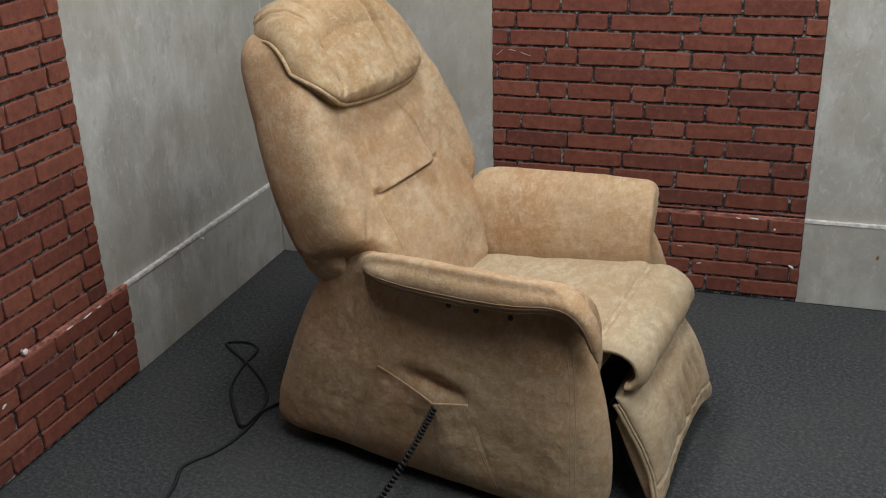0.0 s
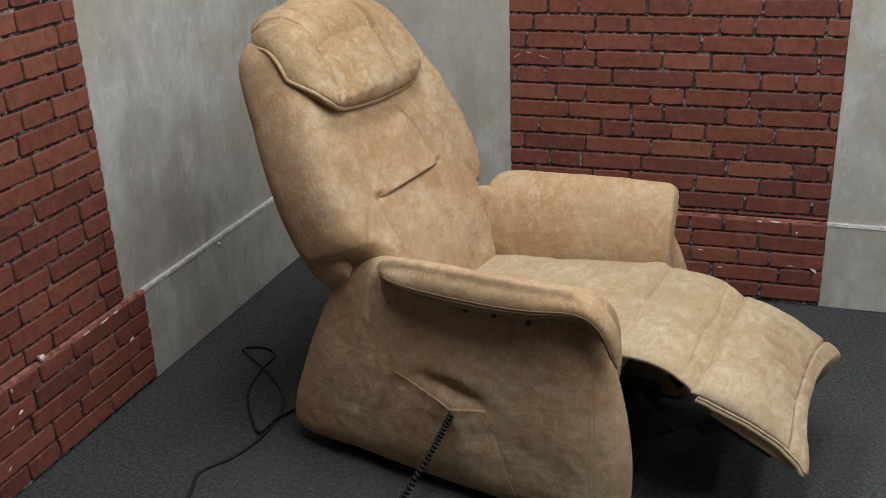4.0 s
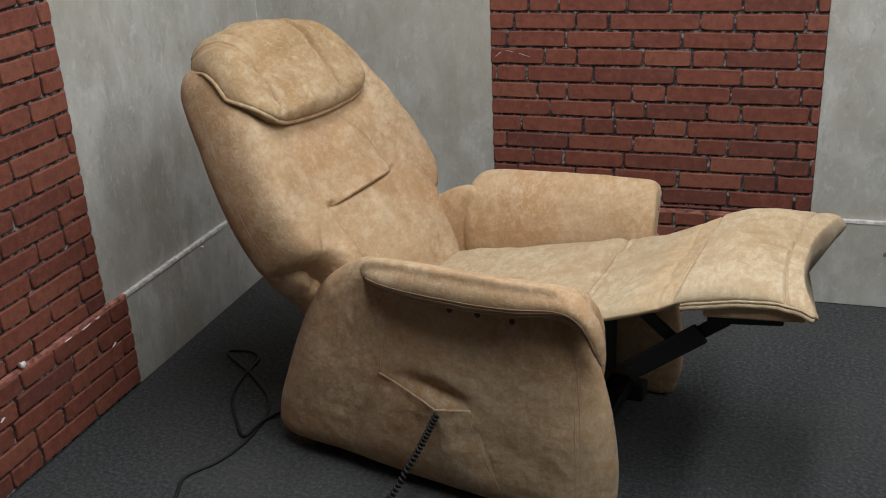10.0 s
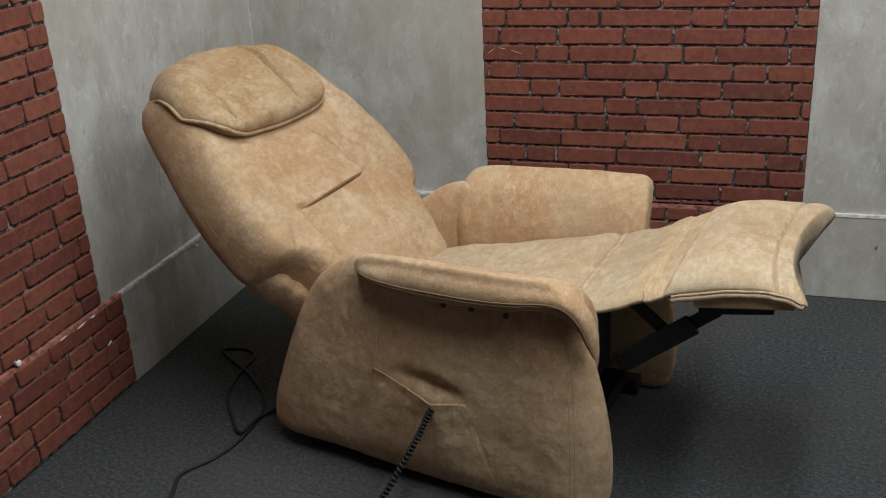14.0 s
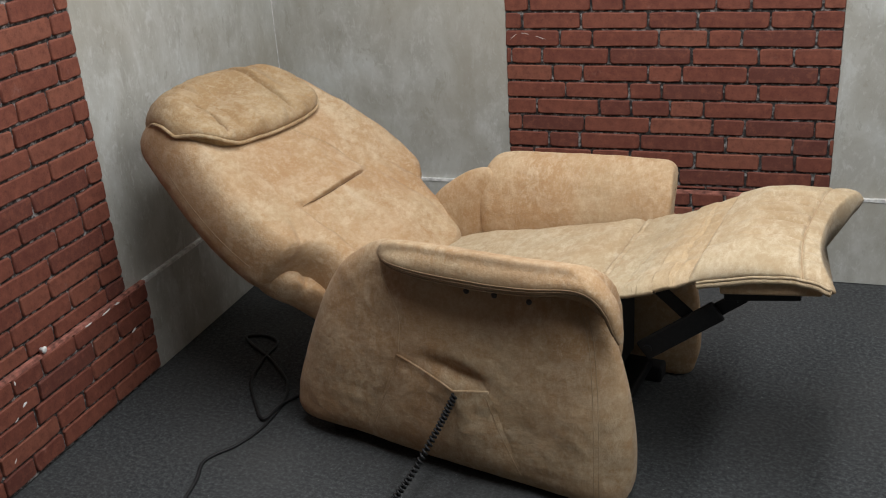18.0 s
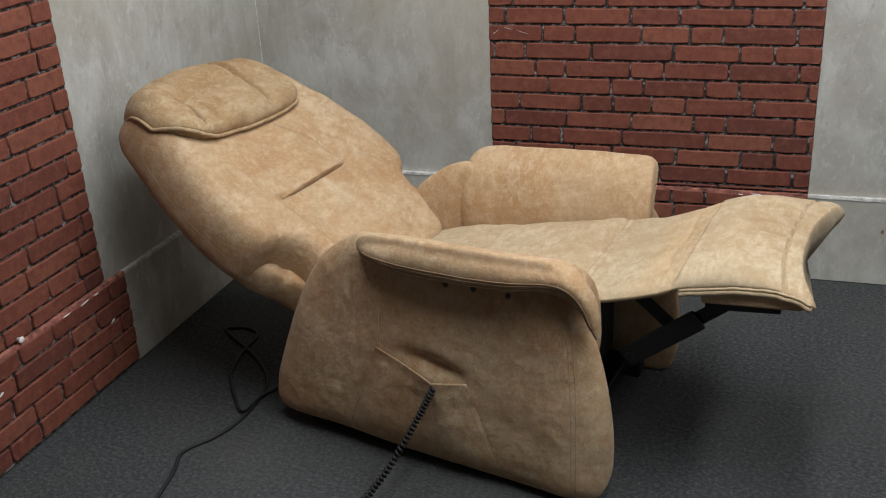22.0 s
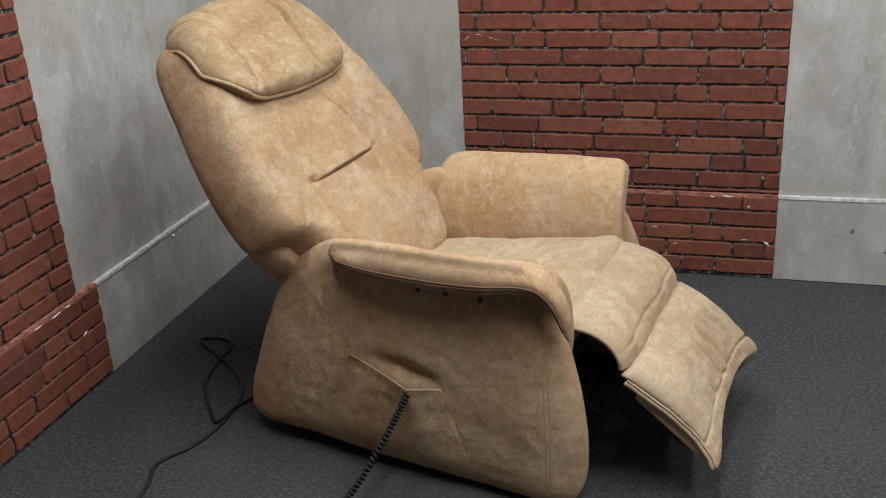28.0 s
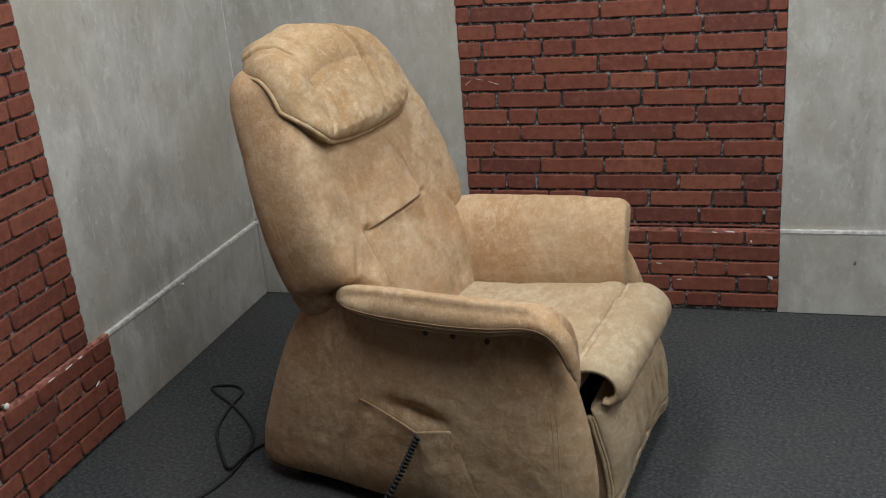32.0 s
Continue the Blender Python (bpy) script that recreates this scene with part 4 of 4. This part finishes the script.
ROWS_UP = [
    (1.123, 1.236, 1.484, 1.635, 1.882, 2.124), (1.066, 1.298, 1.418, 1.741, 1.859, 2.092), (1.039, 1.262, 1.505, 1.681, 1.925, 2.064), (1.181, 1.303, 1.545, 1.718, 1.833, 2.080),
    (0.994, 1.113, 1.365, 1.661, 1.893, 2.012), (1.152, 1.267, 1.508, 1.629, 1.858, 2.098), (1.200, 1.440, 1.559, 1.781, 1.899, 2.133), (1.088, 1.328, 1.448, 1.590, 1.711, 1.954),
    (1.028, 1.270, 1.517, 1.745, 1.860, 2.098), (1.134, 1.252, 1.483, 1.795, 2.029, 2.150), (1.072, 1.30, 1.445, 1.685, 1.920, 2.040), (1.16, 1.39, 1.63, 1.871, 2.106), (1.10, 1.34, 1.48, 1.730, 1.847, 2.073)]
ROWS_LOW = [(1.09, 1.33, 1.57, 1.678, 1.801, 2.040), (1.20, 1.44, 1.688, 1.932), (1.12, 1.36, 1.50, 1.685, 1.861, 1.976), (1.07, 1.31, 1.55, 1.767, 2.015, 2.132), (1.22, 1.46, 1.702, 1.825, 1.951)]


def north_row(row):
    return (X_B0 - 0.004, *[x for x in row if x > X_B0 + 0.012], X_B1 + 0.004)


for i in range(-7, 12):
    zc = 1.103 - COURSE * i
    lay(brick_n, north_row(ROWS_UP[i] if i >= 0 else ROWS_UP[i + 9]), zc - COURSE / 2, zc + COURSE / 2, "n", 0.0)
lay(brick_n, north_row(ROWS_UP[12]), LEDGE + 0.006, 1.103 - COURSE * 11.5, "n", 0.0)
for i, row in enumerate(ROWS_LOW):
    zc = LEDGE - 0.058 - LOW_COURSE * (i - 0.5)
    lay(brick_nl, north_row(row), zc - LOW_COURSE / 2, min(LEDGE, zc + LOW_COURSE / 2), "n", PROUD)
lay(brick_nl, north_row((1.12, 1.35, 1.62, 1.86, 2.092)), 0.003, LEDGE - 0.058 - LOW_COURSE * 4, "n", PROUD)


WEST_UP = {-3: (-1.486, -1.355), -2: (-1.283,), -1: (-1.317,), 0: (-1.485, -1.341), 1: (-1.328,), 2: (-1.521, -1.394), 3: (-1.556, -1.298), 4: (-1.513, -1.261), 5: (-1.448,), 6: (-1.544, -1.295),
           7: (-1.618, -1.365), 8: (-1.478, -1.357), 9: (-1.532, -1.278), 10: (-1.679, -1.558, -1.312), 11: (-1.738, -1.481, -1.338), 12: (-1.695, -1.578, -1.318)}
WEST_LOW = [(-1.667, -1.518, -1.236), (-1.702, -1.444, -1.316), (-1.735, -1.473, -1.198), (-1.658, -1.530, -1.267), (-1.782, -1.653, -1.389)]
WEST_COURSE = 0.0652


def west_row(seed, known, far):
    """Joints of a course of the west wall: the known ones, and more of the same lengths towards the door side."""
    rng = random.Random(seed)
    out = [far, *sorted(known, reverse=True)]
    while out[-1] > -2.6:
        out.append(out[-1] - rng.choice((0.245, 0.24, 0.125, 0.245, 0.19)))
    return out[::-1]


for i in range(-8, 13):
    zc = 1.142 - WEST_COURSE * i
    lay(brick_w, west_row(50 + i, WEST_UP.get(i, (-1.30 - 0.05 * (i % 3),)), Y_B0 + 0.003), max(LEDGE + 0.006, zc - WEST_COURSE / 2), zc + WEST_COURSE / 2, "w", 0.0)
for i, known in enumerate(WEST_LOW):
    zc = 0.300 - 0.0645 * i
    lay(brick_wl, west_row(80 + i, known, Y_B1 + 0.003), max(0.003, zc - 0.0645 / 2), min(LEDGE, zc + 0.0645 / 2), "w", PROUD)



# ---- chips, scuffs and pegs on the boards ----
def chip(name, x, y, z, w, h, d, turn, wall, material, label, category="chip"):
    """A small flat flake on a board: uneven outline, slightly domed."""
    rng = random.Random(int(1000 * (abs(x) + abs(y) + z)))
    out = [(w / 2 * math.cos(a) * rng.uniform(0.6, 1.1), h / 2 * math.sin(a) * rng.uniform(0.6, 1.1)) for a in (2 * math.pi * k / 9 for k in range(9))]
    bm = bmesh.new()
    rim = [bm.verts.new((a, 0.001, c)) for a, c in out]
    top = [bm.verts.new((a * 0.6, -d, c * 0.6)) for a, c in out]
    for k in range(9):
        bm.faces.new((rim[k], rim[(k + 1) % 9], top[(k + 1) % 9], top[k]))
    bm.faces.new(top)
    ob = tagged(part(name, bm, material, None, label, False), category=category)
    ob.matrix_basis = (pose(x, y, z) if wall == "n" else pose(x, y, z, 0, 0, 90)) @ pose(0, 0, 0, 0, turn, 0)
    return ob


FLAKE = "small white flake chipped out of a brick"
for x, z, w, h, turn in ((1.722, 0.193, 0.040, 0.005, 4), (2.063, 0.291, 0.010, 0.012, 0), (2.134, 0.147, 0.034, 0.012, 35), (1.985, 0.328, 0.05, 0.007, 3), (2.053, 0.158, 0.03, 0.003, 0), (1.80, 0.128, 0.03, 0.006, -6), (1.93, 0.325, 0.02, 0.005, 8)):
    chip("flake", x, -PROUD - 0.006, z, w, h, 0.001, turn, "n", CHALK, FLAKE)
for y, z, w, h, turn in ((-1.767, 0.236, 0.028, 0.012, -20), (-1.807, 0.211, 0.022, 0.006, -35), (-1.851, 0.101, 0.03, 0.006, -40), (-1.244, 0.205, 0.036, 0.009, -18), (-1.783, 0.313, 0.006, 0.022, 0), (-1.36, 0.325, 0.05, 0.006, -6), (-1.30, 0.327, 0.03, 0.008, 5), (-1.45, 0.326, 0.04, 0.005, 0)):
    chip("flake", PROUD + 0.006, y, z, w, h, 0.001, turn, "w", CHALK, FLAKE)
for x, z, w, turn in ((1.005, 0.915, 0.055, -38), (1.05, 0.926, 0.05, 10), (1.105, 0.912, 0.075, 18)):
    chip("scuff", x, -0.0062, z, w, 0.0022, 0.0006, turn, "n", CHALK, "thin pale scuff across a brick", "scuff")
chip("stain", 2.43, -PROUD - 0.0005, 0.21, 0.016, 0.022, 0.0012, 10, "n", plain("rusty_stain", (0.20, 0.13, 0.07), 0.8), "small rusty stain on the grey skirting", "stain")
chip("stain", 2.55, -PROUD - 0.0005, 0.135, 0.012, 0.016, 0.0012, 40, "n", plain("brown_stain", (0.16, 0.12, 0.08), 0.8), "small brown stain on the grey skirting", "stain")


def peg(y, z, r, length, label):
    """A small round-headed peg in the west skirting."""
    bm = tube([(PROUD - 0.004, y, z), (PROUD + length * 0.5, y, z), (PROUD + length, y, z), (PROUD + length + 0.003, y, z)], [r * 0.6, r * 0.6, r, r * 0.7], 12)
    tagged(part("peg", bm, CHALK, None, label), category="peg", group="pegs on the skirting")


peg(-1.652, LEDGE + 0.018, 0.011, 0.010, "white plastic peg standing on the brick skirting")
peg(-0.662, 0.312, 0.006, 0.008, "small pale screw head in the grey skirting")
peg(-0.83, LEDGE + 0.004, 0.006, 0.006, "small pale screw head in the grey skirting")

# ---- what moves: the chair's seat, leg flap, footrest, links and back ----
SEAT_ROWS = [(0, 0.40, 0.495, 6.3), (3.5, 0.40, 0.503, 6), (6, 0.388, 0.507, 6), (7, 0.390, 0.510, 6.5), (8, 0.370, 0.530, 7.5), (9, 0.345, 0.551, 10), (10, 0.32, 0.562, 12), (21.3, 0.32, 0.562, 12),
             (22, 0.335, 0.552, 10.5), (23, 0.375, 0.53, 9), (24, 0.38, 0.515, 8.5), (25, 0.385, 0.512, 8), (28, 0.395, 0.51, 7.5), (30, 0.40, 0.50, 6.5), (32, 0.395, 0.485, 5.5)]
FOOT_ROWS = [
    (0, 0.490, 0.345, 71.5), (0.5, 0.505, 0.351, 66.8), (1, 0.521, 0.351, 61.2), (1.5, 0.538, 0.354, 55.4), (2, 0.553, 0.360, 48.6), (2.5, 0.568, 0.366, 44.3), (3, 0.587, 0.379, 40.3), (3.5, 0.605, 0.394, 35.6),
    (4.5, 0.636, 0.440, 27.0), (5.5, 0.655, 0.484, 20.0), (6, 0.656, 0.506, 16.2), (7, 0.652, 0.542, 11.4), (8, 0.634, 0.584, 6.0), (9, 0.609, 0.632, 2.6), (10, 0.596, 0.645, -0.8), (10.6, 0.593, 0.646, -2.0), (21.2, 0.592, 0.640, -2.2),
    (22, 0.606, 0.615, 0.8), (23, 0.640, 0.570, 8.8), (24, 0.658, 0.533, 14.0), (25, 0.662, 0.495, 20.8), (25.5, 0.650, 0.468, 23.8), (26.5, 0.620, 0.422, 30.6), (27.5, 0.584, 0.379, 39.0), (28, 0.570, 0.370, 44.2), (29, 0.536, 0.358, 53.8),
    (30, 0.507, 0.352, 65.0), (31, 0.487, 0.354, 76.3), (32, 0.475, 0.355, 86.5)]
BACK_ROWS = [
    (0, -0.243, 0.770, 20.7),
    (0.5, -0.249, 0.770, 21.4),
    (1, -0.257, 0.770, 21.8),
    (1.5, -0.262, 0.771, 22.2),
    (2, -0.267, 0.771, 22.4),
    (2.5, -0.273, 0.770, 22.4),
    (3, -0.280, 0.769, 22.4),
    (3.5, -0.285, 0.768, 22.8),
    (5.5, -0.308, 0.764, 22.7),
    (6, -0.313, 0.763, 23.1),
    (6.5, -0.317, 0.761, 23.3),
    (7, -0.324, 0.759, 23.4),
    (7.5, -0.335, 0.755, 23.9),
    (8, -0.350, 0.750, 25.2),
    (8.5, -0.364, 0.744, 26.6),
    (9, -0.378, 0.738, 27.7),
    (9.5, -0.388, 0.734, 28.7),
    (10, -0.391, 0.732, 29.1),
    (10.5, -0.395, 0.731, 29.7),
    (11, -0.404, 0.729, 31.1),
    (11.5, -0.416, 0.726, 32.6),
    (12, -0.428, 0.723, 34.0),
    (12.5, -0.438, 0.720, 35.5),
    (13, -0.449, 0.717, 37.0),
    (13.5, -0.461, 0.713, 38.5),
    (14, -0.471, 0.709, 40.1),
    (14.5, -0.479, 0.706, 41.8),
    (16.5, -0.521, 0.686, 47.2),
    (17, -0.532, 0.679, 48.2),
    (17.5, -0.542, 0.672, 49.5),
    (18, -0.551, 0.667, 50.7),
    (18.5, -0.561, 0.660, 51.6),
    (19, -0.570, 0.652, 52.7),
    (19.5, -0.579, 0.646, 54.3),
    (20, -0.586, 0.640, 55.3),
    (20.5, -0.589, 0.637, 55.5),
    (21, -0.586, 0.639, 55.2),
    (21.5, -0.576, 0.648, 53.9),
    (22, -0.556, 0.665, 51.8),
    (22.5, -0.532, 0.684, 49.4),
    (23, -0.507, 0.701, 46.7),
    (23.5, -0.486, 0.715, 44.0),
    (24, -0.469, 0.723, 42.4),
    (24.5, -0.454, 0.729, 41.5),
    (25, -0.438, 0.735, 40.3),
    (25.5, -0.421, 0.741, 39.0),
    (27.5, -0.357, 0.758, 32.5),
    (28, -0.341, 0.760, 30.8),
    (28.5, -0.324, 0.762, 29.1),
    (29, -0.306, 0.764, 27.4),
    (29.5, -0.288, 0.766, 25.9),
    (30, -0.269, 0.766, 24.3),
    (30.5, -0.250, 0.767, 22.3),
    (31, -0.231, 0.766, 20.3),
    (31.5, -0.211, 0.765, 18.4),
    (32, -0.190, 0.764, 16.7),
]


def at(rows, t):
    a = np.array(rows, float)
    return [float(np.interp(t, a[:, 0], a[:, k])) for k in range(1, a.shape[1])]


def link_pose(x0, z0, x1, z1):
    return pose(x0, 0, z0, 0, math.degrees(math.atan2(z0 - z1, x1 - x0)), 0)


def apron_line(start, end, angle):
    """How the apron hangs between the seat's seam and the footrest: points and slopes of its strips. The cloth keeps its length and leaves the seat
    at about the given angle; it bends the least that the ends allow."""
    step = APRON / STRIPS
    mid = (np.arange(STRIPS) + 0.5) / STRIPS

    def shape(q):
        return q[0] + q[1] * mid + q[2] * mid**2

    def miss(q):
        f = shape(q)
        gap = np.array([step * np.cos(f).sum(), step * np.sin(f).sum()]) - (np.array(end) - np.array(start))
        return np.concatenate([gap * 200, [0.25 * (q[0] - angle), 0.06 * q[1], 0.06 * q[2]]])

    q = np.array([angle, -0.8, -0.8])
    for _ in range(60):
        r = miss(q)
        jac = np.array([(miss(q + 1e-5 * e) - r) / 1e-5 for e in np.eye(3)]).T
        move = np.linalg.lstsq(jac, -r, rcond=None)[0]
        q = q + move * min(1.0, 0.4 / max(1e-9, np.abs(move).max()))
    f = shape(q)
    x = start[0] + step * np.concatenate([[0], np.cos(f).cumsum()[:-1]])
    z = start[1] + step * np.concatenate([[0], np.sin(f).cumsum()[:-1]])
    return x, z, f


def motions():
    walk(seat, [(t, pose(x, 0, z, 0, -a, 0)) for t, x, z, a in SEAT_ROWS])
    walk(back, [(t, pose(x, 0, z, 0, -a, 0)) for t, x, z, a in BACK_ROWS])
    times = sorted({row[0] for row in SEAT_ROWS} | {row[0] for row in FOOT_ROWS} | {4.0, 5.0, 6.5, 7.5, 8.5, 9.5, 21.6, 22.5, 23.5, 24.5, 26.0, 27.0, 28.5, 29.5, 30.5, 31.5})
    strip_rows, first, second = [[] for _ in apron], [], []
    for t in times:
        ax, az, tilt = at(SEAT_ROWS, t)
        sx, sz, a = at(FOOT_ROWS, t)
        tilt = math.radians(tilt)
        c, s = math.cos(math.radians(a)), math.sin(math.radians(a))
        # part of the cloth slips in under the seat's front edge while the footrest is half way
        span = math.hypot(sx - ax - 0.020, sz - az + 0.012)
        slip = max(0.0, APRON - (span / min(0.99, 0.95 + 0.9 * (span - 0.2025)) if span > 0.2025 else 0.213 + 0.95 * (0.2025 - span)))
        ahead, below = 0.020 - slip, 0.012 + 0.25 * slip
        from_seat = (ax + ahead * math.cos(tilt) + below * math.sin(tilt), az + ahead * math.sin(tilt) - below * math.cos(tilt))
        xs, zs, slopes = apron_line(from_seat, (sx + 0.004 * c + 0.010 * s, sz - 0.004 * s + 0.010 * c), tilt - 0.05)
        for k, rows in enumerate(strip_rows):
            rows.append((t, pose(xs[k], 0, zs[k], 0, -math.degrees(slopes[k]), 0) @ pose(-k * APRON / STRIPS, 0, 0)))
        ex, ez = sx + 0.105 * c - 0.068 * s, sz - 0.105 * s - 0.068 * c
        rx, rz = ex - 0.212, ez - 0.166
        first.append((t, link_pose(rx, rz, ex, ez)))
        second.append((t, link_pose((ex + rx) / 2 - 0.11, (ez + rz) / 2 + 0.09, (ex + rx) / 2, (ez + rz) / 2)))
    walk(pad, [(t, pose(x, 0, z, 0, a, 0)) for t, (x, z, a) in ((t, at(FOOT_ROWS, t)) for t in times)])
    for strip, rows in zip(apron, strip_rows):
        walk(strip, rows)
    for link_a, link_b in LINKS:
        walk(link_a, first)
        walk(link_b, second)


motions()
